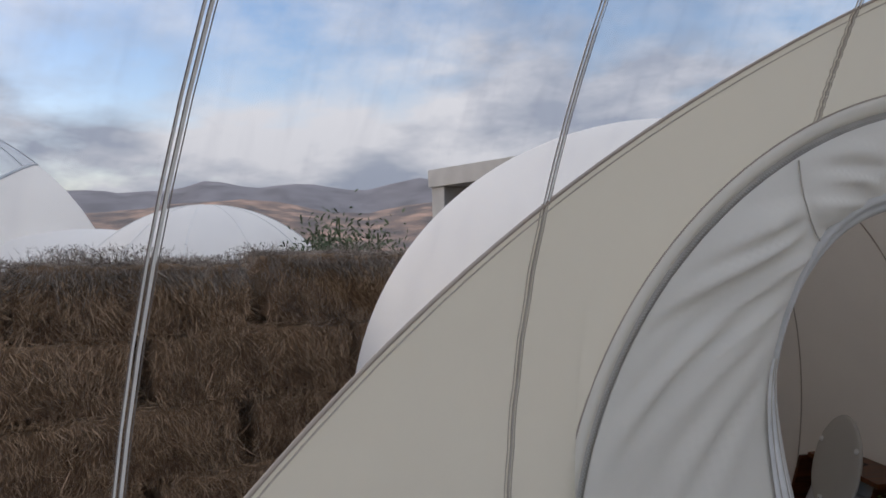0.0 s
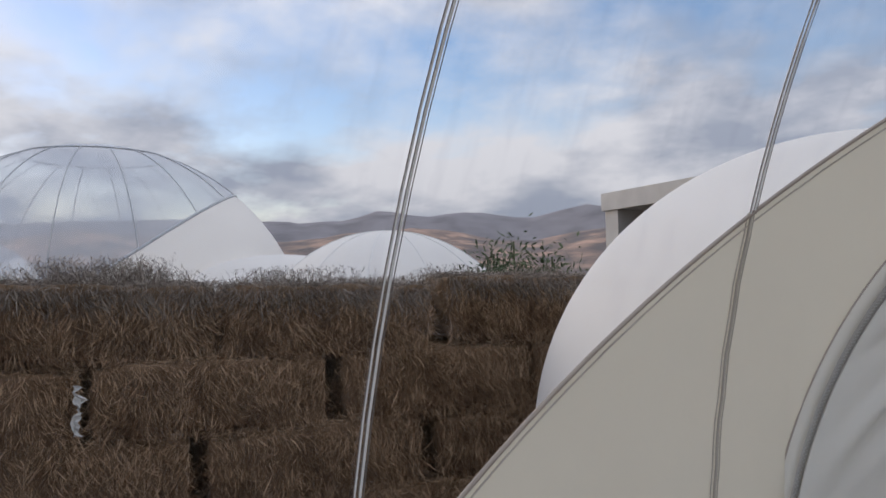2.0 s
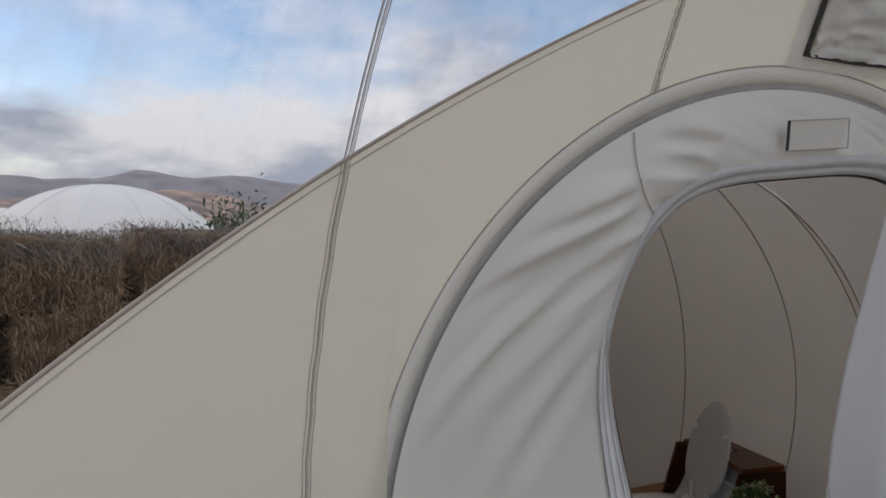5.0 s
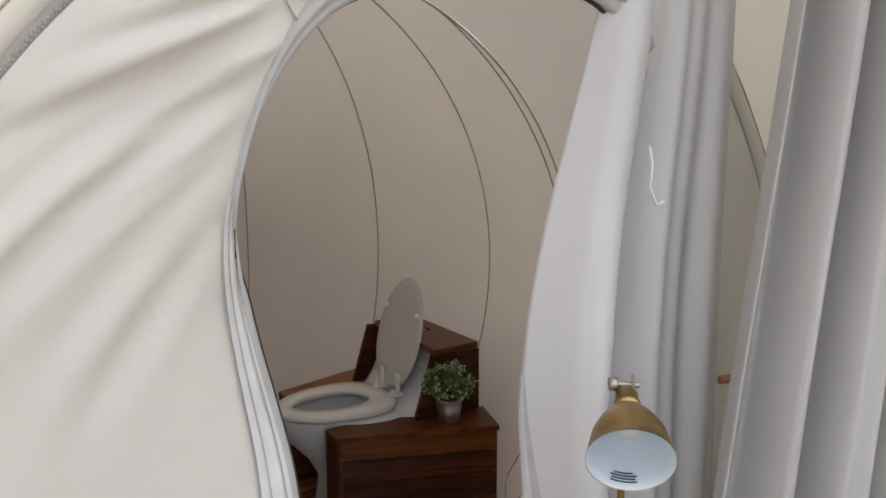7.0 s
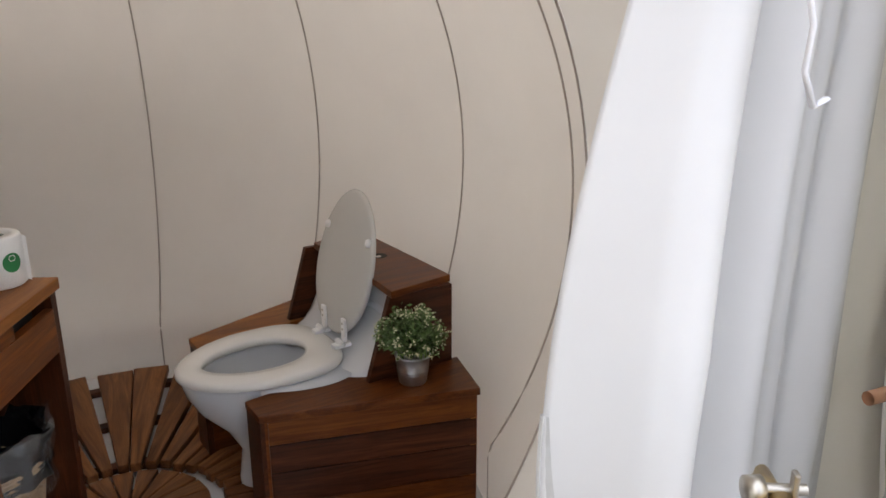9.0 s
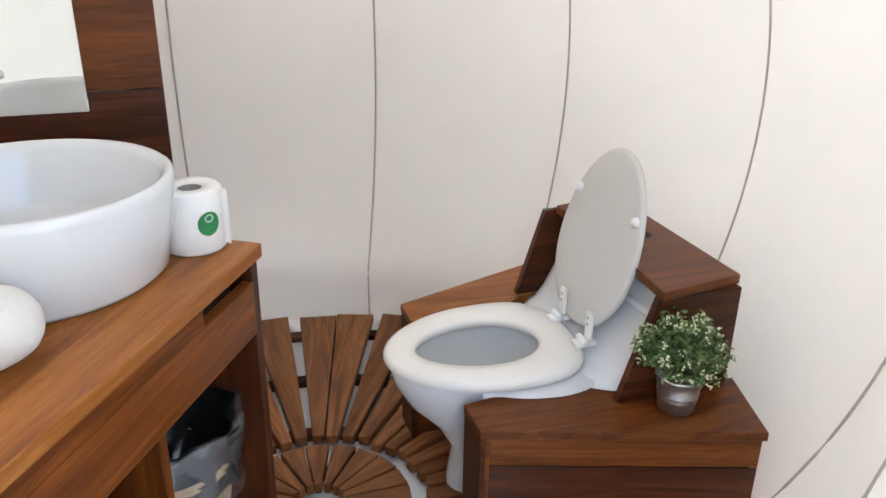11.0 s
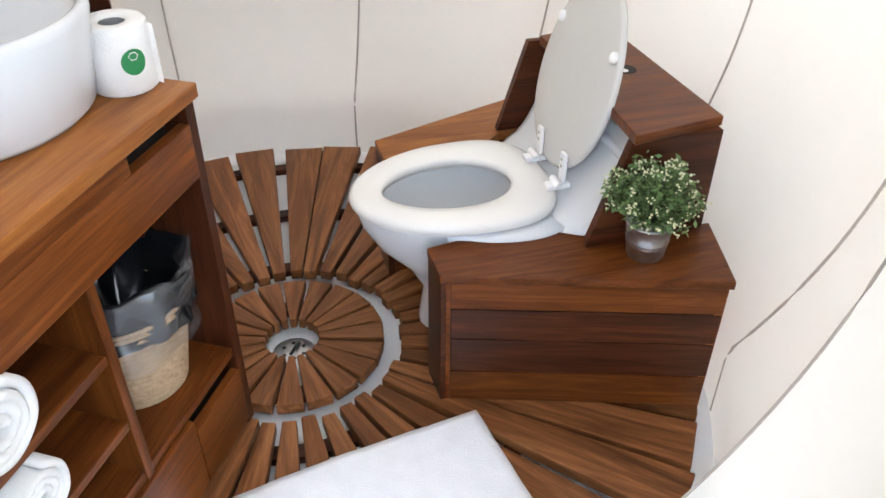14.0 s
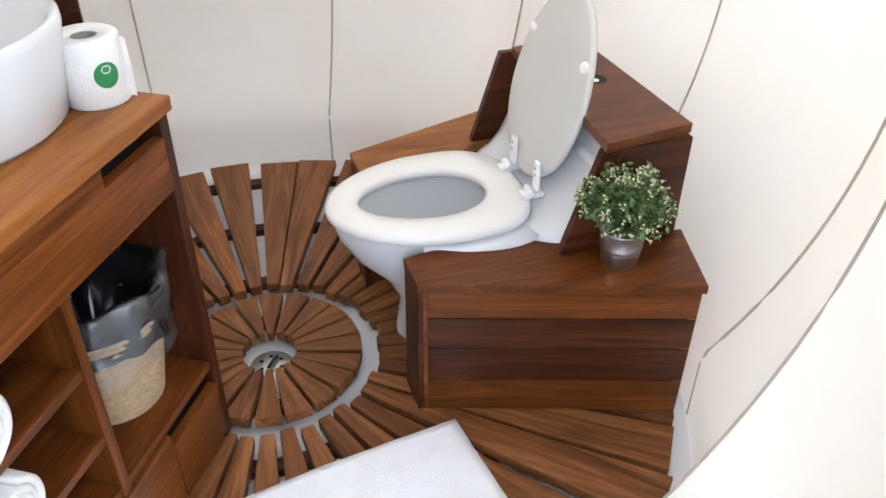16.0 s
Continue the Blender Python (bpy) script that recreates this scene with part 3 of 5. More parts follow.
for az in range(12):
    a = radians(11.9 + 30 * az)
    pts, pts2 = [], []
    for j in range(61):
        e = radians(-46 + 134 * j / 60)
        p = low_ball(BC + (BR - 0.006) * Vector((math.cos(e) * math.cos(a), math.cos(e) * math.sin(a), math.sin(e))))
        if p.z > -0.06 and (p - BC).dot(AX) < CUT - 0.01:
            pts.append(p)
    if len(pts) > 3:
        part("wall_seam", tube(pts, 0.0033, 6), M_SEAM, bath)
part("mouth_seam", tube([cut_curve(k / 80) + (BC - cut_curve(k / 80)).normalized() * 0.004 for k in range(81)], 0.0034, 6), M_SEAM, bath)

# floors
tagged(part("floor_cloth_bathroom", prism([(BC.x + 1.2 * math.cos(k * math.pi / 24), BC.y + 1.2 * math.sin(k * math.pi / 24)) for k in range(48)], -0.11, -0.055, 0), M_FLOOR_CLOTH),
       "white waterproof cloth floor under the deck", "floor", kind="structure")
tagged(part("floor_bubble", prism([(MC.x + 2.50 * math.cos(k * math.pi / 36), MC.y + 2.50 * math.sin(k * math.pi / 36)) for k in range(72)], -0.12, FLOOR_Z, 0), M_MAIN_FLOOR),
       "grey floor mat of the large tent", "floor", kind="structure")
sl = [on_main(DOOR_AZ + 24, FLOOR_Z), on_main(DOOR_AZ - 24, FLOOR_Z)]
c0, c1 = cut_curve(0.0), cut_curve(1.0)
tagged(part("floor_sleeve", prism([(sl[0].x, sl[0].y), (sl[1].x, sl[1].y), (c1.x, c1.y), (c0.x, c0.y)], -0.10, -0.045, 0), M_FLOOR_CLOTH),
       "white cloth floor of the sleeve", "floor", kind="structure")

# ---- round timber deck ----
DC = Vector((-0.856, 2.853, 0))
deck = base("round_deck", "round slatted hardwood shower deck with a centre disc", "deck", pose(DC.x, DC.y, 0), kind="")


def wedge(r0, r1, half0, half1, z0=-0.032, z1=0.0, bevel=0.004):
    """A tapering board along +x."""
    return prism([(r0, -half0), (r1, -half1), (r1, half1), (r0, half0)], z0, z1, bevel)


outer_mesh = [mesh_of(wedge(0.285 + 0.006 * (k % 3), 1.045 + 0.012 * (k % 2), 0.0170, 0.0690), M_SLAT) for k in range(3)]
inner_mesh = mesh_of(wedge(0.071, 0.243, 0.0084, 0.0338), M_SLAT)
rng = random.Random(4)
for k in range(40):
    a = 135.5 - 9 * k
    if abs((a - 117.5 + 180) % 360 - 180) < 4.6:
        a -= 1.0
    ob = new("slat", outer_mesh[k % 3])
    ob.parent = deck
    ob.matrix_basis = pose(0, 0, rng.uniform(-0.003, 0.003), 0, 0, a + rng.uniform(-0.3, 0.3))
for k in range(20):
    ob = new("disc_slat", inner_mesh)
    ob.parent = deck
    ob.matrix_basis = pose(0, 0, rng.uniform(0.0, 0.004), 0, 0, 9 + 18 * k + rng.uniform(-0.5, 0.5))
for r in (0.36, 0.66, 0.97):
    part("bearer", grid([[(rr * math.cos(k * math.pi / 30), rr * math.sin(k * math.pi / 30), z) for k in range(60)]
                         for rr, z in ((r - 0.02, -0.055), (r - 0.02, -0.033), (r + 0.02, -0.033), (r + 0.02, -0.055))], closed=True), M_WOOD_DARK, deck)
part("disc_bearer", grid([[(rr * math.cos(k * math.pi / 20), rr * math.sin(k * math.pi / 20), z) for k in range(40)]
                          for rr, z in ((0.15, -0.055), (0.15, -0.033), (0.19, -0.033), (0.19, -0.055))], closed=True), M_WOOD_DARK, deck)
drain = base("floor_drain", "round metal floor drain under the deck hole", "drain", pose(DC.x, DC.y, -0.055))
part("rim", lathe([(0.0, 0.006), (0.05, 0.006), (0.056, 0.003), (0.058, 0.0)], 32), M_GALV, drain, smooth=True)
for k in range(6):
    a = k * math.pi / 3
    part("hole", lathe([(0.0, 0.0), (0.006, 0.0)], 10), M_BLACK, drain, at=pose(0.03 * math.cos(a), 0.03 * math.sin(a), 0.0075))
part("hair_trap", tube([(0.0, -0.02, 0.009), (0.005, 0.0, 0.02), (0.0, 0.03, 0.009)], 0.005), M_BLACK, drain)

# ---- washstand ----
A = Vector((-0.805, 2.583, 0))
L = Vector((-0.742, 1.877, 0))
E1 = (A - L).normalized()
E2 = Vector((-E1.y, E1.x, 0))
VL = (A - L).length
BOARD_P, BOARD_U = Vector((-1.09, 2.74, 0)), Vector((math.cos(radians(217)), math.sin(radians(217)), 0))
VM = Matrix((( E1.x, E2.x, 0, L.x), (E1.y, E2.y, 0, L.y), (0, 0, 1, 0), (0, 0, 0, 1)))   # washstand: x along the front, y to the back
VD = 0.55
wash = base("washstand", "open teak washstand with one drawer front and cubby shelves", "washstand", VM)


def vbox(x0, x1, y0, y1, z0, z1, bevel=0.002):
    return box((x1 - x0, y1 - y0, z1 - z0), ((x0 + x1) / 2, (y0 + y1) / 2, (z0 + z1) / 2), bevel)


def board(name, x0, x1, y0, y1, z0, z1, mat, parent, upright=False, label="", bevel=0.002):
    """A timber board whose own x axis runs along its grain."""
    c = ((x0 + x1) / 2, (y0 + y1) / 2, (z0 + z1) / 2)
    if upright:
        return part(name, box((z1 - z0, y1 - y0, x1 - x0), (0, 0, 0), bevel), mat, parent, label, at=pose(*c, 0, 90, 0))
    return part(name, box((x1 - x0, y1 - y0, z1 - z0), (0, 0, 0), bevel), mat, parent, label, at=pose(*c))


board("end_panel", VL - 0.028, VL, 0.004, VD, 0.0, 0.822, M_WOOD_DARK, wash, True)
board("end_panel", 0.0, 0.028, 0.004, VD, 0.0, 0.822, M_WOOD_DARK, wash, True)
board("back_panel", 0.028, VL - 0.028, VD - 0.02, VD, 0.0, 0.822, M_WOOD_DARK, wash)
front = board("drawer_front", 0.030, VL - 0.030, 0.0, 0.022, 0.675, 0.784, M_WOOD, wash)
board("drawer_top_lip", 0.030, 0.495, 0.0, 0.022, 0.785, 0.822, M_WOOD, wash)
# Black board set behind the open slot to paint its inner shade.
board("drawer_slot_shade", 0.495, VL - 0.03, 0.05, 0.06, 0.70, 0.822, M_BLACK, wash)
board("divider", 0.335, 0.357, 0.006, VD - 0.02, 0.20, 0.69, M_WOOD, wash, True)
board("shelf", 0.028, 0.335, 0.01, VD - 0.02, 0.512, 0.532, M_WOOD, wash)
board("shelf", 0.028, 0.335, 0.01, VD - 0.02, 0.355, 0.375, M_WOOD, wash)
board("bottom_shelf", 0.028, VL - 0.028, 0.01, VD - 0.02, 0.215, 0.238, M_WOOD, wash)
board("lower_front", 0.030, 0.49, 0.0, 0.022, 0.02, 0.212, M_WOOD, wash)
board("lower_front", 0.494, VL - 0.03, 0.0, 0.022, 0.02, 0.178, M_WOOD, wash)
# Same black board for the shade inside the lower slot.
board("lower_slot_shade", 0.49, VL - 0.03, 0.05, 0.06, 0.10, 0.215, M_BLACK, wash)
board("under_top", 0.028, VL - 0.028, 0.03, VD - 0.02, 0.67, 0.68, M_WOOD_DARK, wash)

inv = VM.inverted()
back_r, back_l = BOARD_P + BOARD_U * 0.262, BOARD_P + BOARD_U * 0.93
left_b = L + E2 * 0.98


def to_v(p):
    q = inv @ Vector((p.x, p.y, 0))
    return q.x, q.y


counter = base("counter_top", "thick golden teak counter board with worn edges", "counter", VM)
cb = [(-0.006, -0.006), (VL + 0.006, -0.006), (VL + 0.006, to_v(back_r)[1]), to_v(back_l), (-0.006, to_v(left_b)[1])]
planks = [(-0.006, 0.14), (0.142, 0.30), (0.302, 0.46), (0.462, 0.62)]
for n_, (y0, y1) in enumerate(planks):
    part("plank", prism([(-0.006, y0), (VL + 0.006, y0), (VL + 0.006, y1), (-0.006, y1)], 0.822, 0.850, 0.003), M_WOOD_LIGHT, counter, at=pose(0, 0, 0))

# mirror board behind the basin
BM = Matrix(((BOARD_U.x, -BOARD_U.y, 0, BOARD_P.x), (BOARD_U.y, BOARD_U.x, 0, BOARD_P.y), (0, 0, 1, 0), (0, 0, 0, 1)))
mboard = base("mirror_board", "tall dark teak plank board carrying a mirror", "wall panel", BM)
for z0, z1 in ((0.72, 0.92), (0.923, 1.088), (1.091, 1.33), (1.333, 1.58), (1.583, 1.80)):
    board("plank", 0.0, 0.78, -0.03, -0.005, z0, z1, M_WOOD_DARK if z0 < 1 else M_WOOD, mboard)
board("post", 0.02, 0.06, -0.055, -0.031, -0.055, 1.80, M_WOOD_DARK, mboard, True)
board("post", 0.70, 0.74, -0.055, -0.031, -0.055, 1.80, M_WOOD_DARK, mboard, True)
rail = base("towel_rail", "slim grey upright rail at the edge of the board", "rail", BM)
part("rod", tube([(-0.014, -0.016, 1.40), (-0.014, -0.016, 1.75)], 0.009, 10), M_GALV, rail, smooth=True)
part("bracket", box((0.02, 0.03, 0.02), (-0.006, -0.018, 1.43), 0.003), M_GALV, rail)
mirror = base("wall_mirror", "frameless rectangular mirror with a polished edge", "mirror", BM)
part("glass", box((0.50, 0.005, 0.62), (0.395, 0.001, 1.362), 0.001), M_MIRROR, mirror)
part("backing", box((0.49, 0.003, 0.61), (0.395, -0.0035, 1.362), 0.0), M_TRIM_DARK, mirror)

# round basin
basin = base("wash_basin", "round white ceramic vessel basin on the counter", "basin", pose(-1.088, 2.345, 0.850))
part("bowl", lathe([(0.0, 0.004), (0.19, 0.0), (0.207, 0.002), (0.216, 0.012), (0.238, 0.155), (0.237, 0.168), (0.230, 0.173), (0.222, 0.169),
                    (0.216, 0.155), (0.200, 0.06), (0.188, 0.035), (0.16, 0.022), (0.0, 0.016)], 72), M_CERAMIC, basin, smooth=True)
part("overflow", lathe([(0.0, 0.002), (0.011, 0.002), (0.013, 0.0)], 20), M_BLACK, basin, at=pose(-0.2135, -0.007, 0.136, 0, 90, -2))
part("waste", lathe([(0.0, 0.006), (0.022, 0.005), (0.026, 0.0)], 24), M_CHROME, basin, at=pose(0, 0, 0.017), smooth=True)

# mixer tap
tap = base("basin_tap", "tall chrome basin mixer tap with a lever", "tap", pose(-1.322, 2.222, 0.850, 0, 0, 32))
part("body", lathe([(0.030, 0.0), (0.030, 0.01), (0.023, 0.02), (0.023, 0.285), (0.026, 0.29), (0.026, 0.335), (0.020, 0.345), (0.0, 0.347)], 28), M_CHROME, tap, smooth=True)
part("spout", tube([(0.0, 0, 0.255), (0.06, 0, 0.250), (0.15, 0, 0.236)], 0.016, 16), M_CHROME, tap, smooth=True)
part("nozzle", lathe([(0.0, 0.0), (0.016, 0.0), (0.017, 0.012), (0.012, 0.02)], 20), M_CHROME, tap, at=pose(0.148, 0, 0.224), smooth=True)
part("lever", tube([(0.0, 0, 0.320), (0.07, 0, 0.328), (0.15, 0, 0.345)], 0.014, 14), M_CHROME, tap, smooth=True)
part("lever_cap", lathe([(0.0, 0.0), (0.014, 0.0), (0.012, 0.006), (0.0, 0.008)], 16), M_CHROME, tap, at=pose(0.15, 0, 0.345, 0, 83, 0), smooth=True)

# toilet roll
roll = base("toilet_roll", "white toilet roll with a round green sticker", "toilet roll", pose(-0.905, 2.535, 0.850) @ Matrix.Diagonal((1.03, 1.03, 1.16, 1)))
part("paper", lathe([(0.022, 0.002), (0.050, 0.0), (0.0535, 0.004), (0.0540, 0.05), (0.0535, 0.098), (0.050, 0.102), (0.022, 0.100), (0.021, 0.06), (0.022, 0.002)], 48), M_PAPER, roll, smooth=True)
part("core", lathe([(0.0215, 0.002), (0.0215, 0.098)], 32), M_CARD, roll)
ga = math.atan2(1.45 - 2.535, 0.0 + 0.905) + 0.42
st = []
for r_ in range(5):
    st.append([(0.0555 * math.cos(ga + 0.38 * r_ / 4 * math.cos(k * math.pi / 12)), 0.0555 * math.sin(ga + 0.38 * r_ / 4 * math.cos(k * math.pi / 12)), 0.052 + 0.0195 * r_ / 4 * math.sin(k * math.pi / 12)) for k in range(24)])
part("sticker", grid(st, closed=True), M_GREEN, roll, "round green sticker")
part("sticker_mark", tube([(0.0565 * math.cos(ga + 0.14 * math.cos(k * math.pi / 3)), 0.0565 * math.sin(ga + 0.14 * math.cos(k * math.pi / 3)), 0.061 + 0.006 * math.sin(k * math.pi / 3)) for k in range(7)], 0.0009, 4), M_PAPER, roll)
part("loose_end", grid([[(0.0545 * math.cos(ga + 0.62 + 0.1 * i), 0.0545 * math.sin(ga + 0.62 + 0.1 * i), z) for i in range(4)] + [(0.062 * math.cos(ga + 0.98), 0.062 * math.sin(ga + 0.98), z - 0.004)] for z in (0.004, 0.02, 0.05, 0.096)]), M_PAPER, roll, smooth=True)


def rolled_towel(length, radius, turns=3.2):
    """A rolled towel whose roll runs along y."""
    rows = []
    n = 110
    lay = radius / (turns + 0.5)
    for k in range(n + 1):
        a = 2 * math.pi * turns * k / n
        r = 0.012 + (radius - lay * 0.5 - 0.012) * k / n
        r *= 1 + 0.04 * math.sin(a * 1.3)
        ring = []
        for s, o in ((0.0, lay * 0.44), (0.5, lay * 0.48), (1.0, lay * 0.44), (1.02, 0.0), (1.0, -lay * 0.40), (0.0, -lay * 0.40), (-0.02, 0.0)):
            rr = r + o
            w = 0.006 * noise.noise(Vector((a, s * 3, 1)))
            ring.append((rr * math.cos(a), (s - 0.5) * length + w, rr * math.sin(a)))
        rows.append(ring)
    bm = grid(rows, closed=True)
    bm.faces.new([v for v in bm.verts][:7])
    bm.faces.new([v for v in bm.verts][-7:])
    return bm


def towel_at(p, turn, length, radius, label, tilt=0):
    ob = base("rolled_towel", label, "towel", Matrix.Translation(p) @ pose(0, 0, 0, 0, tilt, 0) @ pose(0, 0, 0, 0, 0, turn), group="rolled towels")
    part("roll", rolled_towel(length, radius), M_TOWEL, ob, smooth=True)
    return ob


deg_v = math.degrees(math.atan2(E1.y, E1.x))
towel_at(VM @ Vector((0.105, 0.145, 0.532 + 0.078)), deg_v, 0.30, 0.078, "white rolled terry towel on the upper cubby shelf", 0)
towel_at(VM @ Vector((0.125, 0.15, 0.375 + 0.062)), deg_v, 0.30, 0.062, "white rolled terry towel on the lower cubby shelf", 0)

# folded towel on the counter
tw = base("hand_towel", "plump white hand towel rolled on the counter", "towel", VM @ pose(0.155, 0.200, 0.850, 0, 0, -27))
rows = []
for i in range(41):
    s = i / 40
    cap = max(0.04, 1 - (2 * abs(s - 0.5)) ** 4) ** 0.5
    ring = []
    for k in range(28):
        a = 2 * math.pi * k / 28
        band = 0.96 if 0.60 < s < 0.72 else 1.0
        w, h = 0.078 * cap * band, 0.060 * cap * band
        q = 1 + 0.05 * noise.noise(Vector((s * 6, math.cos(a) * 1.5, math.sin(a) * 1.5)))
        ring.append(((s - 0.5) * 0.30, w * math.cos(a) * q, max(0.0, 0.056 + h * math.sin(a) * q)))
    rows.append(ring)
bm = grid(rows, closed=True)
bm.verts.ensure_lookup_table()
bm.faces.new(bm.verts[:28])
bm.faces.new(bm.verts[-28:])
part("roll", bm, M_TOWEL, tw, smooth=True)
for s in (0.61, 0.63, 0.65, 0.67, 0.69, 0.71):
    part("woven_band", tube([((s - 0.5) * 0.30, 0.0755 * math.cos(a), 0.056 + 0.0580 * math.sin(a)) for a in [k * math.pi / 12 for k in range(-1, 14)]], 0.0018, 5), M_TOWEL, tw)

# waste basket
basket = base("waste_basket", "round woven waste basket with black and clear liner bags", "basket", VM @ pose(0.552, 0.160, 0.238) @ Matrix.Diagonal((1.20, 1.24, 1.12, 1)))
prof = []
for j in range(73):
    z = 0.20 * j / 72
    prof.append((0.082 + 0.030 * z / 0.2 + 0.0024 * math.sin(j * math.pi / 2), z))
part("weave", lathe([(0.0, 0.0)] + prof, 40), M_BASKET, basket, smooth=True)


def crumple(profile, amount, seed, steps=56):
    rows = []
    for j, (r, z) in enumerate(profile):
        rows.append([((r + amount * noise.noise(Vector((math.cos(2 * math.pi * k / steps) * 2.6, math.sin(2 * math.pi * k / steps) * 2.6, z * 16 + seed)))) * math.cos(2 * math.pi * k / steps),
                      (r + amount * noise.noise(Vector((math.cos(2 * math.pi * k / steps) * 2.6, math.sin(2 * math.pi * k / steps) * 2.6, z * 16 + seed)))) * math.sin(2 * math.pi * k / steps),
                      z + 0.5 * amount * noise.noise(Vector((k * 0.4, j, seed)))) for k in range(steps)])
    return grid(rows, closed=True)


part("clear_liner", crumple([(0.118, 0.120), (0.121, 0.135), (0.124, 0.17), (0.128, 0.22), (0.131, 0.262), (0.127, 0.276), (0.118, 0.262)], 0.022, 3.0), M_CLEARBAG, basket, "crumpled clear plastic liner", smooth=True)
part("black_liner", crumple([(0.1165, 0.160), (0.1175, 0.185), (0.120, 0.22), (0.122, 0.262), (0.112, 0.268), (0.103, 0.23), (0.09, 0.16), (0.0, 0.10)], 0.030, 9.0), M_BLACKBAG, basket, "crumpled black plastic liner", smooth=True)
for k in range(7):
    a0 = 0.35 + 0.42 * k
    h = 0.06 + 0.05 * abs(math.sin(k * 2.1))
    sheet = [[(( 0.108 - 0.02 * j / 8) * math.cos(a0 + 0.62 * (i / 8 - 0.5) * (1 - 0.55 * j / 8)) + 0.016 * noise.noise(Vector((i * 0.7, j * 0.6, k * 3.1))),
               (0.108 - 0.02 * j / 8) * math.sin(a0 + 0.62 * (i / 8 - 0.5) * (1 - 0.55 * j / 8)) + 0.016 * noise.noise(Vector((i * 0.6, j * 0.8, k * 2.3 + 9))),
               0.225 + h * j / 8) for i in range(9)] for j in range(9)]
    part("liner_fold", grid(sheet), M_BLACKBAG, basket, "crumpled fold of black plastic")

# ---- toilet with its timber surround; x to the wall, y to the far side ----
TA = math.degrees(math.atan2(0.6, 0.8))
TM = pose(-0.700, 2.955, 0, 0, 0, TA)
toilet = base("toilet", "white one-piece toilet with its lid raised", "toilet", TM @ pose(0.002, -0.020, 0))


def oval(cx, half_l, half_w, z, egg=0.12, n=56, back=1.0, square=1.0):
    """An egg-shaped ring, narrower to the front."""
    out = []
    for k in range(n):
        a = 2 * math.pi * k / n
        x = math.cos(a)
        w = half_w * (1 + egg * x)
        y = math.sin(a)
        if x > 0:
            y, x = math.copysign(abs(y) ** square, y), abs(x) ** square
        out.append((cx + half_l * (x if x < 0 else x * back), w * y, z))
    return out


bowl_rows = [oval(0.30, 0.14, 0.095, -0.03), oval(0.30, 0.145, 0.10, 0.02), oval(0.31, 0.14, 0.098, 0.12), oval(0.29, 0.165, 0.115, 0.20), oval(0.265, 0.215, 0.150, 0.28),
             oval(0.250, 0.236, 0.172, 0.345), oval(0.247, 0.243, 0.180, 0.385), oval(0.247, 0.240, 0.178, 0.395), oval(0.240, 0.195, 0.140, 0.395),
             oval(0.240, 0.190, 0.135, 0.375), oval(0.25, 0.165, 0.115, 0.30), oval(0.26, 0.12, 0.085, 0.23), oval(0.27, 0.06, 0.045, 0.19)]
bm = grid(bowl_rows, closed=True)
bm.verts.ensure_lookup_table()
bm.faces.new(bm.verts[-56:])
part("bowl", bm, M_CERAMIC, toilet, smooth=True)
part("water", grid([oval(0.255, 0.135 * q, 0.095 * q, 0.262) for q in (0.01, 0.5, 1.0)], closed=True), M_WATER, toilet)
seat_rows = [oval(0.238, 0.246, 0.196, 0.402, square=0.72), oval(0.238, 0.250, 0.200, 0.410, square=0.72), oval(0.238, 0.248, 0.198, 0.422, square=0.72), oval(0.238, 0.236, 0.186, 0.430, square=0.72), oval(0.236, 0.20, 0.148, 0.431, square=0.8),
             oval(0.232, 0.168, 0.116, 0.428), oval(0.230, 0.160, 0.108, 0.420), oval(0.230, 0.164, 0.112, 0.402), oval(0.238, 0.246, 0.196, 0.402, square=0.72)]
part("seat", grid(seat_rows, closed=True), M_SEAT, toilet, "glossy white oval seat", smooth=True)
# shelf behind the seat rising to the cistern
rows = []
for x, w, z in ((0.440, 0.195, 0.392), (0.455, 0.225, 0.398), (0.48, 0.243, 0.403), (0.505, 0.247, 0.415), (0.53, 0.248, 0.445), (0.555, 0.247, 0.495), (0.585, 0.246, 0.56), (0.605, 0.245, 0.61), (0.62, 0.244, 0.632), (0.66, 0.244, 0.638)):
    rows.append([(x, -w - 0.012, z - 0.07), (x, -w, z - 0.012), (x, -w + 0.025, z)] + [(x, -w + 0.025 + (2 * w - 0.05) * i / 8, z + 0.002) for i in range(1, 8)] + [(x, w - 0.025, z), (x, w, z - 0.012), (x, w + 0.012, z - 0.07)])
part("cistern_front", grid(rows), M_CERAMIC, toilet, smooth=True)
fl_in, fl_out = [], []
for k in range(41):
    a = radians(-112 + 224 * k / 40)
    x, y = 0.247 + 0.236 * math.cos(a), 0.176 * (1 + 0.12 * math.cos(a)) * math.sin(a)
    fl_in.append((x, y, 0.396))
    fl_out.append((min(0.50, x + 0.05 * max(0, math.cos(a)) + 0.02), max(-0.262, min(0.262, y * (1.12 + 0.34 * max(0.0, min(1.0, (x - 0.2) / 0.2))))), 0.392))
part("rim_flange", grid([fl_in, fl_out, [(x, y, 0.36) for x, y, z in fl_out]]), M_CERAMIC, toilet, smooth=True)
part("cistern_rim", tube([(0.610, -0.252, 0.555), (0.588, -0.247, 0.552), (0.588, 0.247, 0.552), (0.610, 0.252, 0.555)], 0.014, 10), M_CERAMIC, toilet, smooth=True)
# raised lid
lid_m = pose(0.500, 0.008, 0.442, 0, -76, 0)
lid_rows = []
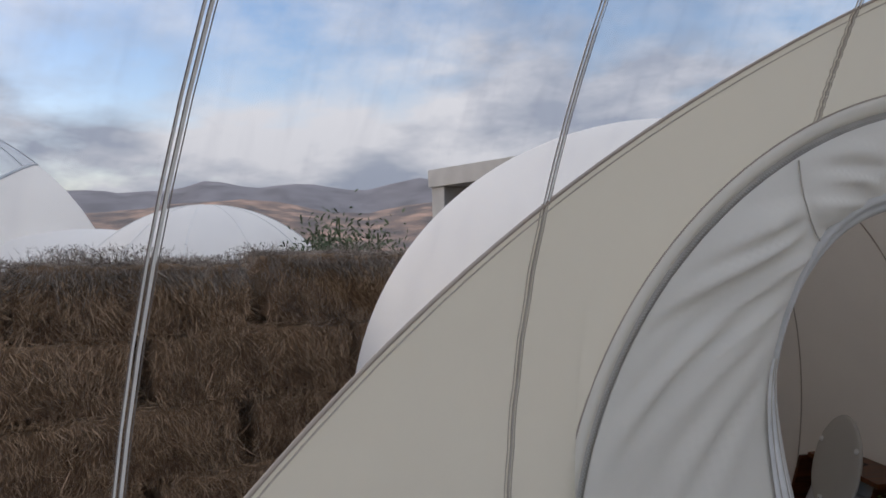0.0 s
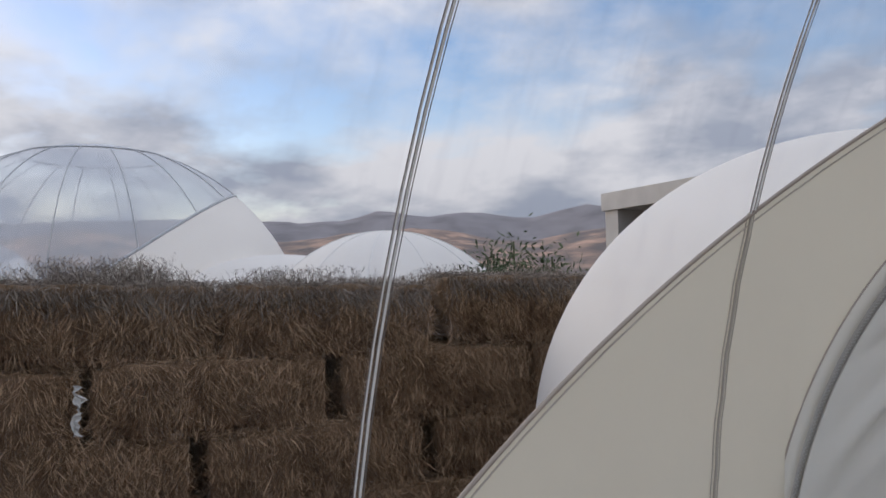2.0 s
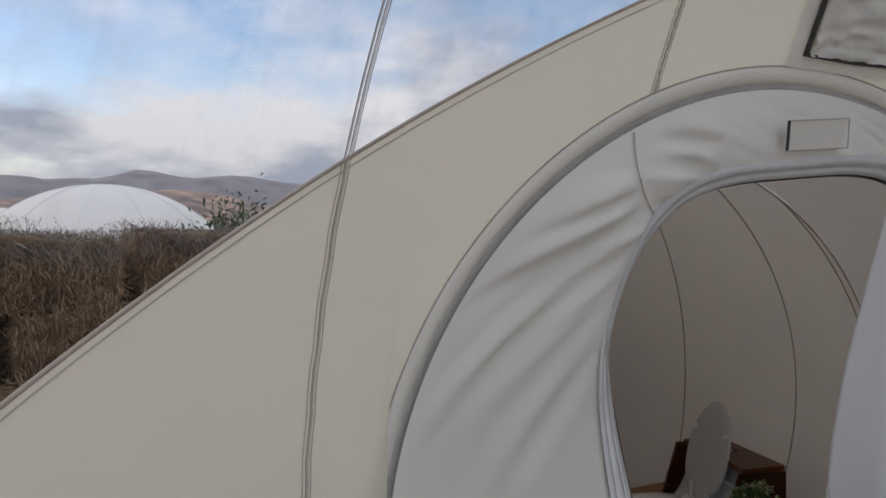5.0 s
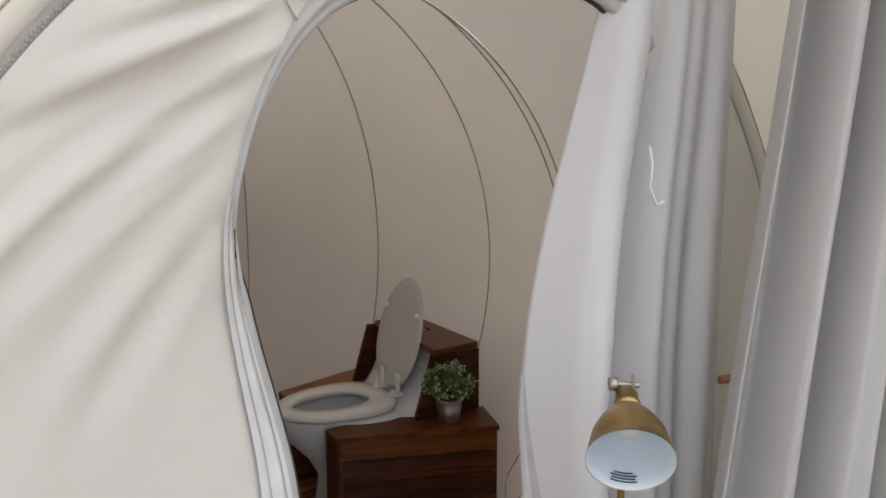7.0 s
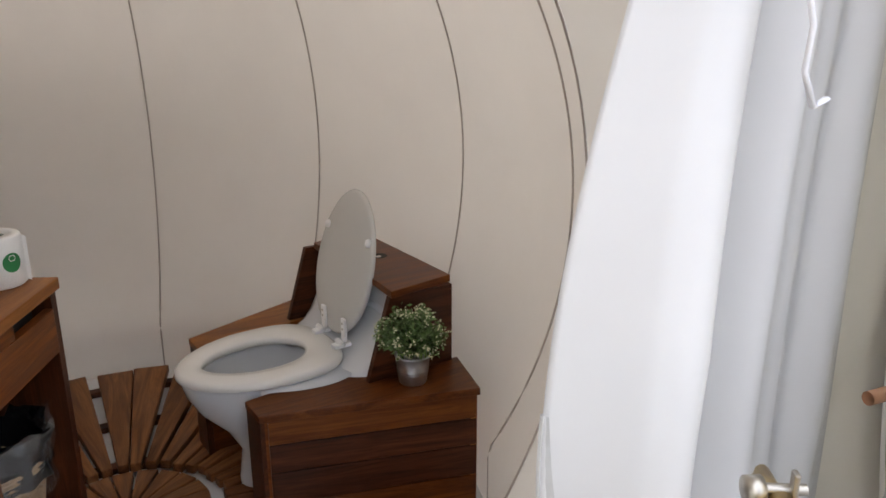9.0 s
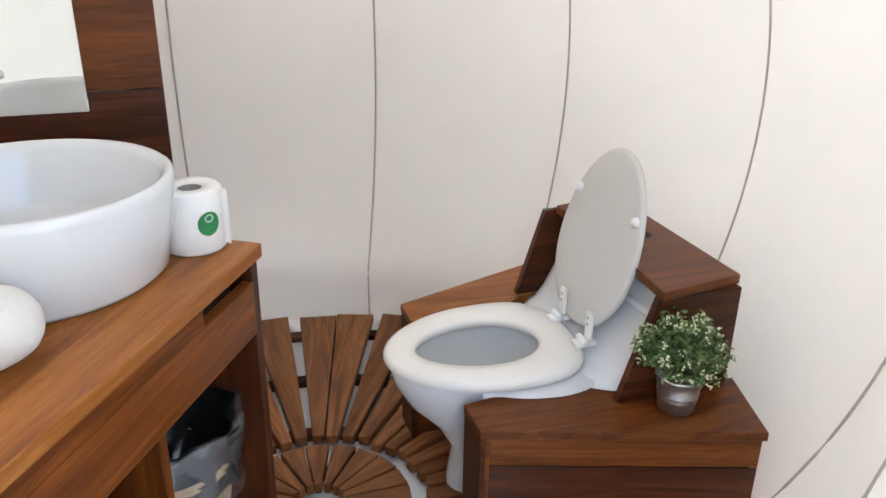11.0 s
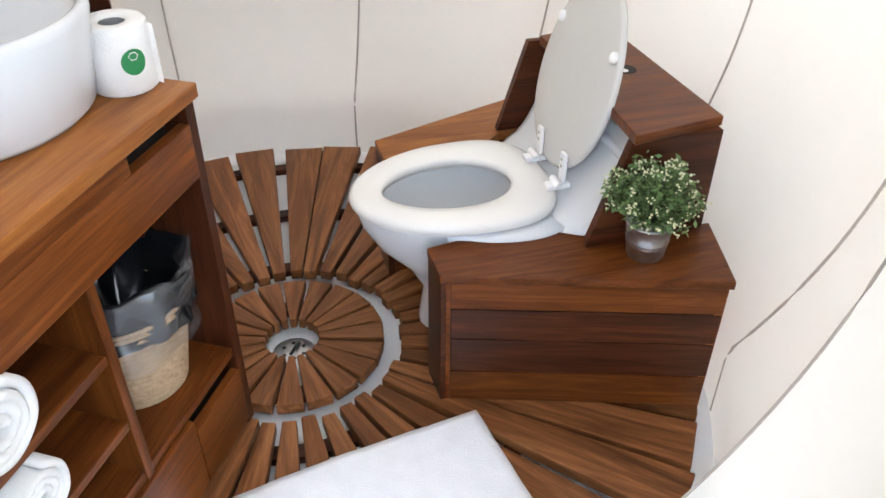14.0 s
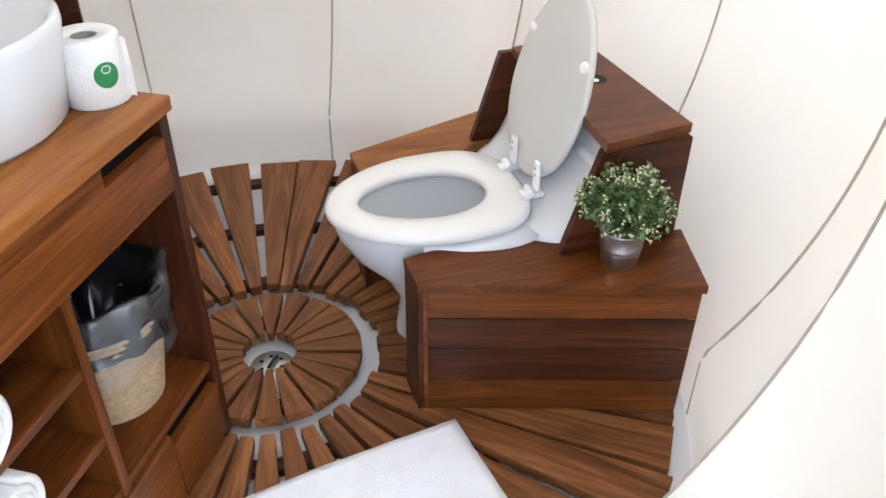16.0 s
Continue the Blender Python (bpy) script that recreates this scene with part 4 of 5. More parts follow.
for q, z in ((0.02, 0.010), (0.6, 0.010), (0.95, 0.0095), (0.985, 0.007), (1.0, 0.001), (0.99, -0.005), (0.95, -0.007), (0.02, -0.008)):
    lid_rows.append([(0.224 + (x - 0.224) * q, y * q, z) for x, y, _ in oval(0.234, 0.234, 0.180, 0, -0.10)])
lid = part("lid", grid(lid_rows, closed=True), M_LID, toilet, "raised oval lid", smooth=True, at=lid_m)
for s in (-0.138, 0.138):
    part("bumper", lathe([(0.014, 0.0), (0.013, 0.006), (0.008, 0.010), (0.0, 0.011)], 16), M_PLASTIC, lid, at=pose(0.325, s, 0.0105), smooth=True)
for s in (-0.112, 0.030):
    hinge = part("hinge", box((0.010, 0.026, 0.075), (0.489, s + 0.015, 0.484), 0.004), M_PLASTIC, toilet, "white plastic hinge", at=None)
    part("hinge_foot", box((0.060, 0.030, 0.014), (0.478, s + 0.015, 0.436), 0.005), M_PLASTIC, hinge)
    part("hinge_pin", tube([(0.474, s - 0.006, 0.444), (0.474, s + 0.036, 0.444)], 0.009, 12), M_PLASTIC, hinge, smooth=True)
    for zz in (0.487, 0.505):
        part("screw", lathe([(0.0, 0.001), (0.004, 0.001), (0.0045, 0.0)], 10), M_STEEL, hinge, at=pose(0.4835, s + 0.015, zz, 0, -90, 0))
part("flush_button", lathe([(0.0, 0.004), (0.022, 0.004), (0.025, 0.0)], 24), M_CHROME, toilet, at=pose(0.68, -0.01, 0.640), smooth=True)

surround = base("toilet_surround", "dark teak bench boxing in the toilet and cistern", "bench", TM)


def panel(name, p, q, z0, z1, t, mat, parent, inset=0.0):
    """An upright board from p to q (plan points), its grain along its length."""
    p, q = Vector((*p, 0)), Vector((*q, 0))
    d = (q - p).normalized()
    n = Vector((-d.y, d.x, 0))
    c = (p + q) / 2 + n * (t / 2 + inset)
    ang = math.degrees(math.atan2(d.y, d.x))
    return part(name, box(((q - p).length, t, z1 - z0), (0, 0, 0), 0.0025), mat, parent, at=pose(c.x, c.y, (z0 + z1) / 2, 0, 0, ang))


for s in (-1, 1):
    P1, P1b, P2, P3 = (0.126, 0.212 * s), (0.126, 0.318 * s), (0.728, 0.518 * s), (0.795, 0.300 * s)
    lidp = [P1, P1b, P2, P3, (0.56, 0.285 * s), (0.47, 0.262 * s), (0.42, 0.225 * s), (0.36, 0.195 * s), (0.26, 0.192 * s)]
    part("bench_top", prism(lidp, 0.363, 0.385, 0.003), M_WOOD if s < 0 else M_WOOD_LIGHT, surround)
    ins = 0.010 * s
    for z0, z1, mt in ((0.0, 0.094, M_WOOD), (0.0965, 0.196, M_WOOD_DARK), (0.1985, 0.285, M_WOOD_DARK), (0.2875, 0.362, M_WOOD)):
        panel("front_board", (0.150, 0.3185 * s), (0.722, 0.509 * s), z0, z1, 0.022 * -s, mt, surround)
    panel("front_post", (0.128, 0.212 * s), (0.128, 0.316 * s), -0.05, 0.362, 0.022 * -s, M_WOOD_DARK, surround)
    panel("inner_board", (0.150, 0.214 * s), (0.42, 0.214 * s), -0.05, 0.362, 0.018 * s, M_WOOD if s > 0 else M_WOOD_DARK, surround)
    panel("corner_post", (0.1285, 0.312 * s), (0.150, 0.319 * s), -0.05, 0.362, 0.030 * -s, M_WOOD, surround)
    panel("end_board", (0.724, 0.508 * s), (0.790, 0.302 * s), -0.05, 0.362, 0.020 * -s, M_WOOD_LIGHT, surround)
    # cistern side cheek with a sloping front
    cheek = [(0.470, 0.386), (0.548, 0.640), (0.766, 0.640), (0.766, 0.386)]
    bm = prism(cheek, 0.0, 0.022, 0.002)
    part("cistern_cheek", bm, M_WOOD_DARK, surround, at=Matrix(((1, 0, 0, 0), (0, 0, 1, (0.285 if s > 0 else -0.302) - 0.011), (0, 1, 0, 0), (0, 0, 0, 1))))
bm = prism([(0.546, -0.326), (0.772, -0.295), (0.772, 0.290), (0.568, 0.250), (0.566, 0.205), (0.577, 0.190), (0.577, -0.150), (0.558, -0.170)], 0.641, 0.664, 0.003)
ctop = part("cistern_top", bm, M_WOOD, surround)
part("button_hole", lathe([(0.0, 0.0), (0.026, 0.0), (0.028, -0.001)], 28), M_BLACK, ctop, at=pose(0.68, -0.012, 0.6655))
part("button", lathe([(0.0, 0.0), (0.010, 0.0)], 20), M_CHROME, ctop, at=pose(0.673, -0.022, 0.6665))
part("back_board", box((0.02, 0.56, 0.25), (0.755, 0.0, 0.513), 0.002), M_WOOD_DARK, surround)

# potted plant on the bench
pot = base("potted_plant", "small leafy plant with cream buds in a galvanised pot", "plant", TM @ pose(0.590, -0.365, 0.385))
part("pot", lathe([(0.0, 0.002), (0.040, 0.0), (0.042, 0.004), (0.045, 0.03), (0.0465, 0.033), (0.0455, 0.036), (0.0475, 0.042), (0.0485, 0.045), (0.0475, 0.048), (0.0515, 0.082), (0.054, 0.085),
                   (0.0545, 0.089), (0.052, 0.091), (0.050, 0.086), (0.048, 0.07), (0.0, 0.068)], 36), M_GALV, pot, smooth=True)
rng = random.Random(11)
leaves, buds, stems = bmesh.new(), bmesh.new(), bmesh.new()
for k in range(190):
    a, e = rng.uniform(0, 2 * math.pi), math.acos(rng.uniform(-0.45, 1.0))
    rr = rng.uniform(0.075, 0.108) * (1.0 + 0.16 * noise.noise(Vector((math.cos(a) * 2, math.sin(a) * 2, e))))
    tip = Vector((math.sin(e) * math.cos(a) * rr, math.sin(e) * math.sin(a) * rr, 0.152 + math.cos(e) * rr * 0.85))
    root = Vector((rng.uniform(-0.02, 0.02), rng.uniform(-0.02, 0.02), 0.085))
    tube([root, root.lerp(tip, 0.5) + Vector((0, 0, 0.012)), tip], 0.0011, 3, stems)
    d = (tip - root).normalized()
    for j in range(11):
        u = 0.42 + 0.58 * j / 10
        p = root.lerp(tip, u) + Vector((0, 0, 0.012 * (1 - u)))
        x = d.cross(Vector((rng.uniform(-1, 1), rng.uniform(-1, 1), rng.uniform(-1, 1)))).normalized()
        y = (d * 0.7 + x.cross(d) * rng.uniform(-0.6, 0.6)).normalized()
        sz = rng.uniform(0.006, 0.0105)
        v = [leaves.verts.new(p), leaves.verts.new(p + x * sz + y * sz * 0.45), leaves.verts.new(p + x * sz * 1.9 + d * 0.002), leaves.verts.new(p + x * sz - y * sz * 0.45)]
        leaves.faces.new(v)
    if k % 2 == 0:
        for j in range(5):
            q = tip + Vector((rng.gauss(0, 0.005), rng.gauss(0, 0.005), rng.gauss(0, 0.005)))
            bmesh.ops.create_icosphere(buds, subdivisions=1, radius=rng.uniform(0.0018, 0.0034), matrix=Matrix.Translation(q))
tagged(part("leaves", leaves, M_LEAF, pot), "dense small green leaves", kind="stuff")
tagged(part("bud_cluster", buds, M_BUD, pot), "tiny cream buds", kind="stuff")
tagged(part("stem_cluster", stems, M_STEM, pot), kind="stuff")

# bath mat on the deck
mat_ob = base("bath_mat", "white cloth bath mat lying on the deck", "mat", pose(0, 0, 0))
c0, u, v = Vector((-0.313, 2.768, 0)), Vector((-0.70, -0.714, 0)), Vector((0.705, -0.709, 0))
rows = []
for i in range(31):
    r = []
    for j in range(31):
        p = c0 + u * 0.75 * i / 30 + v * 0.50 * j / 30
        bend = 0.02 * math.sin(math.pi * i / 30) * (1 - j / 30)
        p = p - v * bend * 0.5
        z = 0.010 + 0.009 * noise.noise(Vector((p.x * 4.5, p.y * 4.5, 0.2))) + 0.004 * noise.noise(Vector((p.x * 14, p.y * 14, 0.7)))
        r.append((p.x, p.y, max(0.006, z)))
    rows.append(r)
thick(part("cloth", grid(rows), M_MAT, mat_ob, smooth=True), 0.006, 1.0)

# timber block on the sleeve floor
blk = base("threshold_block", "small dark timber block at the deck edge", "block", pose(0.185, 2.655, 0, 0, 0, 30))
part("block", box((0.12, 0.05, 0.045), (0.0, 0.0, -0.022), 0.004), M_WOOD_DARK, blk)

# ---- door leaf drawn aside, curtain, lamp ----
drape = base("door_drape", "white cloth door leaf gathered beside the opening", "drape")
rows = []
for j in range(61):
    s = j / 60
    z = 1.93 - 1.96 * s
    r = []
    for i in range(97):
        w = i / 96
        d0 = -8.8 + 5.2 * math.sin(min(s / 0.56, 1.0) * math.pi / 2) ** 1.4 - 11.0 * max(0.0, s - 0.54) ** 1.5
        d1 = -18.0
        d = d0 + (d1 - d0) * w
        fold = 0.115 * math.exp(-((w - 0.20) / 0.15) ** 2) - 0.085 * math.exp(-((w - 0.45 + 0.03 * s) / 0.065) ** 2)
        fold += 0.050 * math.exp(-((w - 0.60) / 0.06) ** 2) + 0.018 * math.cos(w * 2 * math.pi * 5.3 + 1.0 + 1.2 * s) * min(1.0, max(0.0, w - 0.55) * 6)
        fold += 0.010 * noise.noise(Vector((w * 6, s * 2.5, 5)))
        tight = 0.35 + 0.65 * min(1, s * 2.2)
        edge = -0.05 * (1 - min(1, w * 9))
        q = on_main(DOOR_AZ + d, 1.45, 0.165 + (fold + edge) * tight)
        r.append(Vector((q.x, q.y, max(z, FLOOR_Z + 0.005))))
    rows.append(r)
thick(part("cloth", grid(rows), M_DRAPE, drape, smooth=True), 0.004)
hem = [rows[j][0] for j in range(30, 61)]
part("hem_trim", grid([[Vector(p) for p in hem], [Vector(rows[j][0]).lerp(Vector(rows[j][4]), min(1.0, (j - 29) / 12)) + (MC - Vector(rows[j][3])).normalized() * 0.006 for j in range(30, 61)]]), M_TRIM, drape, "grey zip hem")
part("hem_zip", tube(hem, 0.004, 5), M_ZIP, drape)
part("top_binding", tube([Vector(p) + (MC - Vector(p)).normalized() * 0.004 for p in rows[0]], 0.006, 5), M_SEAM_LIGHT, drape)
tie_p = Vector((0.558, 1.827, 1.483))
part("tie_tape", tube([tie_p, tie_p + Vector((0.006, -0.012, -0.04)), tie_p + Vector((0.002, -0.014, -0.09)), tie_p + Vector((0.018, -0.01, -0.13)), tie_p + Vector((0.036, 0.0, -0.122))], 0.007, 6, flat=0.45), M_MAT, drape, "white tie tape", smooth=True)

curtain = base("curtain", "grey-white floor-length curtain hanging in soft folds", "curtain")
rows = []
for j in range(41):
    s = j / 40
    z = 2.25 - 2.26 * s
    r = []
    for i in range(161):
        w = i / 160
        x0 = Vector((0.880, 1.93, 0)) + Vector((-0.25, -0.15, 0)) * s
        x1 = Vector((1.95, 2.05, 0))
        p = x0.lerp(x1, w)
        n = Vector((0.2, -1, 0)).normalized()
        f = 0.070 * math.cos(w * 2 * math.pi * 7.5 + 0.5 * math.sin(s * 2)) + 0.030 * math.cos(w * 2 * math.pi * 17 + 1.4 * s) + 0.012 * noise.noise(Vector((w * 12, s * 2, 3)))
        p = p + n * (f + 0.03)
        r.append((p.x, p.y, z))
    rows.append(r)
thick(part("cloth", grid(rows), M_CURTAIN, curtain, smooth=True), 0.003)
peg = base("wall_peg", "short wooden peg sticking out behind the curtain", "peg", pose(0.807, 1.958, 0.910))
part("peg", tube([(-0.04, 0, 0), (0.0, 0.02, 0), (0.12, 0.09, 0)], 0.011, 12), M_PEG, peg, smooth=True)

lamp = base("floor_lamp", "brass floor lamp with a tilted bell shade", "lamp", pose(0.467, 1.560, 0.038))
lp = Vector((0.02, 0.0, 0.975))
part("pole", tube([(0.030, 0.085, FLOOR_Z - 0.038), (0.030, 0.085, 0.92), (0.026, 0.05, 0.965), (0.02, 0.0, 0.975)], 0.008, 10), M_BRASS, lamp, smooth=True)
part("foot", lathe([(0.0, 0.02), (0.09, 0.018), (0.105, 0.008), (0.105, 0.0), (0.0, 0.0)], 36), M_BRASS, lamp, at=pose(0.03, 0.085, FLOOR_Z - 0.038), smooth=True)
part("joint_bar", tube([(-0.006, -0.01, 0.985), (0.048, -0.006, 0.982)], 0.006, 10), M_STEEL, lamp, smooth=True)
part("joint_knob", lathe([(0.0, -0.008), (0.014, -0.008), (0.014, 0.008), (0.0, 0.008)], 18), M_STEEL, lamp, at=pose(-0.004, -0.012, 0.985, 0, 90, 8), smooth=True)
part("wing_nut", box((0.006, 0.012, 0.03), (0.034, -0.012, 0.99), 0.002), M_STEEL, lamp)
sm = Matrix.Translation((0.022, -0.010, 0.970)) @ pose(0, 0, 0, -64, 6, 0) @ Matrix.Diagonal((0.97, 0.97, 0.86, 1))
shade = part("shade", lathe([(0.0, 0.004), (0.016, 0.003), (0.020, -0.008), (0.024, -0.014), (0.024, -0.040), (0.028, -0.043), (0.028, -0.055), (0.025, -0.058), (0.026, -0.062), (0.040, -0.075), (0.058, -0.105), (0.072, -0.14), (0.079, -0.18), (0.082, -0.205), (0.084, -0.207)], 48), M_BRASS, lamp, "brushed brass bell shade", smooth=True, at=sm)
part("inner_lining", lathe([(0.084, -0.2065), (0.080, -0.204), (0.0765, -0.18), (0.069, -0.14), (0.055, -0.107), (0.02, -0.08), (0.0, -0.078)], 48), M_ENAMEL, shade, "pale blue enamelled inside", smooth=True)
part("socket", lathe([(0.0, -0.125), (0.02, -0.125), (0.022, -0.08)], 24), M_PLASTIC, shade, smooth=True)
for k, (w, dz) in enumerate(((0.050, 0.0), (0.044, 0.007), (0.050, 0.014), (0.036, 0.021))):
    pts = []
    for i in range(9):
        a = radians(90) + (i / 8 - 0.5) * w / 0.073
        zz = -0.190 + dz
        rr = 0.0765 - dz * 0.16
        pts.append((rr * math.cos(a), rr * math.sin(a), zz))
    part("label_line", tube(pts, 0.0022, 4), M_INK, shade)

# ---- outside ----
def ground_height(x, y):
    r = math.hypot(x, y)
    return -0.12 if r < 60 else -0.12 + min(1.0, (r - 60) / 240) * 6 * (noise.noise(Vector((x * 0.006, y * 0.006, 2.0))) + 0.3)


rings = [0.01, 3, 8, 15, 30, 60, 100, 160, 240, 360, 560, 900, 1400, 2200, 3200, 4200]
tagged(part("ground", grid([[(r * math.cos(k * math.pi / 48), r * math.sin(k * math.pi / 48), ground_height(r * math.cos(k * math.pi / 48), r * math.sin(k * math.pi / 48))) for k in range(96)] for r in rings], closed=True), M_GROUND, smooth=True),
       "dry bare earth reaching to the hills", "ground", kind="structure")


def ridge(name, dist, depth, height, az0, az1, seed, mat, label):
    """A range of hills seen from the tents: height(azimuth) in degrees of elevation."""
    rows = []
    n = 160
    for j in range(15):
        r = []
        for i in range(n + 1):
            az = az0 + (az1 - az0) * i / n
            u = j / 14
            a = radians(az)
            d = dist + depth * u
            crest = d * math.tan(radians(height(az)))
            prof = math.sin(math.pi * min(1.0, u * 0.62 + 0.0)) ** 1.1
            rough = noise.fractal(Vector((az * 0.18, u * 3.0, seed)), 1.0, 2.0, 6)
            gully = abs(noise.noise(Vector((az * 0.55, u * 1.2, seed + 5))))
            r.append((d * math.cos(a), d * math.sin(a), -2 + crest * prof * (1 + 0.10 * rough - 0.16 * gully * (1 - u))))
        rows.append(r)
    return tagged(part(name, grid(rows), mat, smooth=True), label, "hills", kind="structure")


def far_h(az):
    h = 4.72 + 0.62 * math.exp(-((az - 137.1) / 1.7) ** 2) + 0.55 * math.exp(-((az - 131.6) / 3.2) ** 2) + 0.95 * math.exp(-((az - 119.5) / 4.2) ** 2)
    return h + 0.16 * noise.noise(Vector((az * 0.3, 1.5, 0))) + 0.10 * noise.noise(Vector((az * 1.1, 4.5, 0)))


def mid_h(az):
    return 3.75 + 0.55 * math.sin(az * 0.30 - 1.35) + 0.40 * noise.noise(Vector((az * 0.25, 7.5, 0)))


ridge("far_hills", 2000, 900, far_h, 60, 260, 1.0, M_FAR_HILL, "mountain ridge with blue-grey haze in its colour")
ridge("near_hills", 1100, 700, mid_h, 60, 260, 9.0, M_MID_HILL, "brown hills with sunlit patches in their colour")

# straw bale wall
BW0, BWD = Vector((-3.458, 0.975, 0)), Vector((0.407, 0.914, 0)).normalized()
BWN = Vector((BWD.y, -BWD.x, 0))
BALE_ANG = math.degrees(math.atan2(BWD.y, BWD.x))


def bale_meshes(seed, weathered):
    """One straw bale 0.95 x 0.46 x 0.335: an uneven core and loose stalks."""
    rg = random.Random(seed)
    bm = bmesh.new()
    bmesh.ops.create_cube(bm, size=1)
    bmesh.ops.subdivide_edges(bm, edges=list(bm.edges), cuts=11, use_grid_fill=True)
    for v in bm.verts:
        p = v.co
        q = Vector((p.x * 0.925, p.y * 0.43, p.z * 0.306))
        e = max(abs(p.x), abs(p.y), abs(p.z))
        rnd = sum(1 for c in p if abs(c) > 0.44)
        q *= 1 - 0.035 * max(0, rnd - 1)
        d = noise.noise(Vector((p.x * 9 + seed, p.y * 9, p.z * 5))) * 0.034 + noise.noise(Vector((p.x * 22 + seed, p.y * 22, p.z * 9))) * 0.012
        v.co = q + p.normalized() * d
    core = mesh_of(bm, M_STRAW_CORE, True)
    verts, faces, slots = [], [], []
    for k in range(11500 if weathered else 9000):
        face = rg.random()
        x, z = rg.uniform(-0.465, 0.465), rg.uniform(-0.150, 0.152)
        if face < 0.68:
            p = Vector((x, -0.222 + rg.uniform(-0.014, 0.006), z))
            lean = noise.noise(Vector((x * 7 + seed, z * 11, 1.7))) * 1.3
            d = Vector((lean + rg.gauss(0, 0.38), rg.gauss(-0.22, 0.26), -rg.uniform(0.4, 1.2) if rg.random() < 0.80 else rg.uniform(0.2, 0.9)))
        elif face < 0.92:
            p = Vector((x, rg.uniform(-0.235, 0.23), 0.160 + rg.uniform(-0.01, 0.016)))
            d = Vector((rg.gauss(0, 1), rg.gauss(-0.3, 1), rg.uniform(-0.1, 0.45)))
        else:
            p = Vector((rg.choice((-0.462, 0.462)), rg.uniform(-0.22, 0.22), z))
            d = Vector((rg.gauss(0, 0.4), rg.gauss(0, 0.6), rg.gauss(0, 0.7)))
        d = d.normalized() * rg.uniform(0.025, 0.075) * (1.7 if rg.random() < 0.12 else 1.0)
        w = Vector((rg.uniform(-1, 1), rg.uniform(-0.4, 0.4), rg.uniform(-1, 1))).cross(d).normalized() * rg.uniform(0.0007, 0.0019)
        b = len(verts)
        mid = p + d * 0.55 + Vector((0, -0.008, -0.004))
        verts += [p - w, p + w, mid + w, mid - w, p + d]
        faces += [(b, b + 1, b + 2, b + 3), (b + 3, b + 2, b + 4)]
        old = weathered and (0.68 <= face < 0.92 or rg.random() < (z - 0.02) / 0.11)
        slots += [int(old), int(old)]
    me = bpy.data.meshes.new("stalks")
    me.from_pydata([tuple(v) for v in verts], [], faces)
    me.materials.append(M_STRAW)
    me.materials.append(M_STRAW_TOP)
    me.polygons.foreach_set("material_index", slots)
    return core, me


BALES = {w: [bale_meshes(20 + k + 10 * w, w) for k in range(3)] for w in (False, True)}
rg = random.Random(8)
BALE_FIT = Matrix.Diagonal((1.18, 1.0, 1.10, 1))
TOP_STEP = (0.03, 0.03, 0.02, 0.03, 0.0, 0.03, 0.0, 0.0, 0)
for lev in range(5):
    z = 1.50 - 0.357 * (4 - lev)
    off = (-3.93, -4.48, -3.98, -4.51, -3.89)[lev]
    for k in range(9):
        s = off + 1.18 * k
        cpos = BW0 + BWD * (s + rg.uniform(-0.02, 0.02)) - BWN * (0.23 + rg.uniform(-0.03, 0.03) + 0.05 * (lev == 4))
        ob = base("straw_bale", "weathered brown straw bale stacked in a garden wall", "straw bale",
                  pose(cpos.x, cpos.y, z + rg.uniform(-0.008, 0.008) + (TOP_STEP[k] if lev == 4 else 0), rg.uniform(-2, 2), rg.uniform(-1.5, 1.5), BALE_ANG + rg.uniform(-2.5, 2.5)), group="bale wall")
        core, stalk = BALES[lev == 4][(k * 2 + lev) % 3]
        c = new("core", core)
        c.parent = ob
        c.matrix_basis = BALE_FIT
        s_ = new("stalks", stalk)
        s_.parent = ob
        s_.matrix_basis = BALE_FIT
        tagged(s_, kind="stuff")
    for k in range(9):      # back row, half a bale along
        cpos = BW0 + BWD * (off + 0.59 + 1.18 * k) - BWN * 0.72
        ob = base("straw_bale", "brown straw bale in the back row of a garden wall", "straw bale", pose(cpos.x, cpos.y, z - 0.03, 0, 0, BALE_ANG + rg.uniform(-1, 1)), group="bale wall")
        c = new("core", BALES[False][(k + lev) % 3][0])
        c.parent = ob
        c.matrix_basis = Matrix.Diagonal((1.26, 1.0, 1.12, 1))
rag = base("white_rag", "torn pale plastic scrap tucked between two bales", "scrap", Matrix.Translation(BW0 + BWD * -0.40 + BWN * 0.01 + Vector((0, 0, 1.14))) @ pose(0, 0, 0, 0, 0, BALE_ANG))
part("scrap", grid([[(0.032 * i / 4 * (0.35 + abs(noise.noise(Vector((j * 0.35, 2.0, 8))))) * 1.6 - 0.015 + 0.05 * noise.noise(Vector((i * 0.25, j * 0.22, 1))), -0.01 + 0.022 * noise.noise(Vector((i * 0.9, j * 0.35, 4))), 0.11 - 0.23 * j / 24) for i in range(5)] for j in range(25)]), M_TRIM, rag)


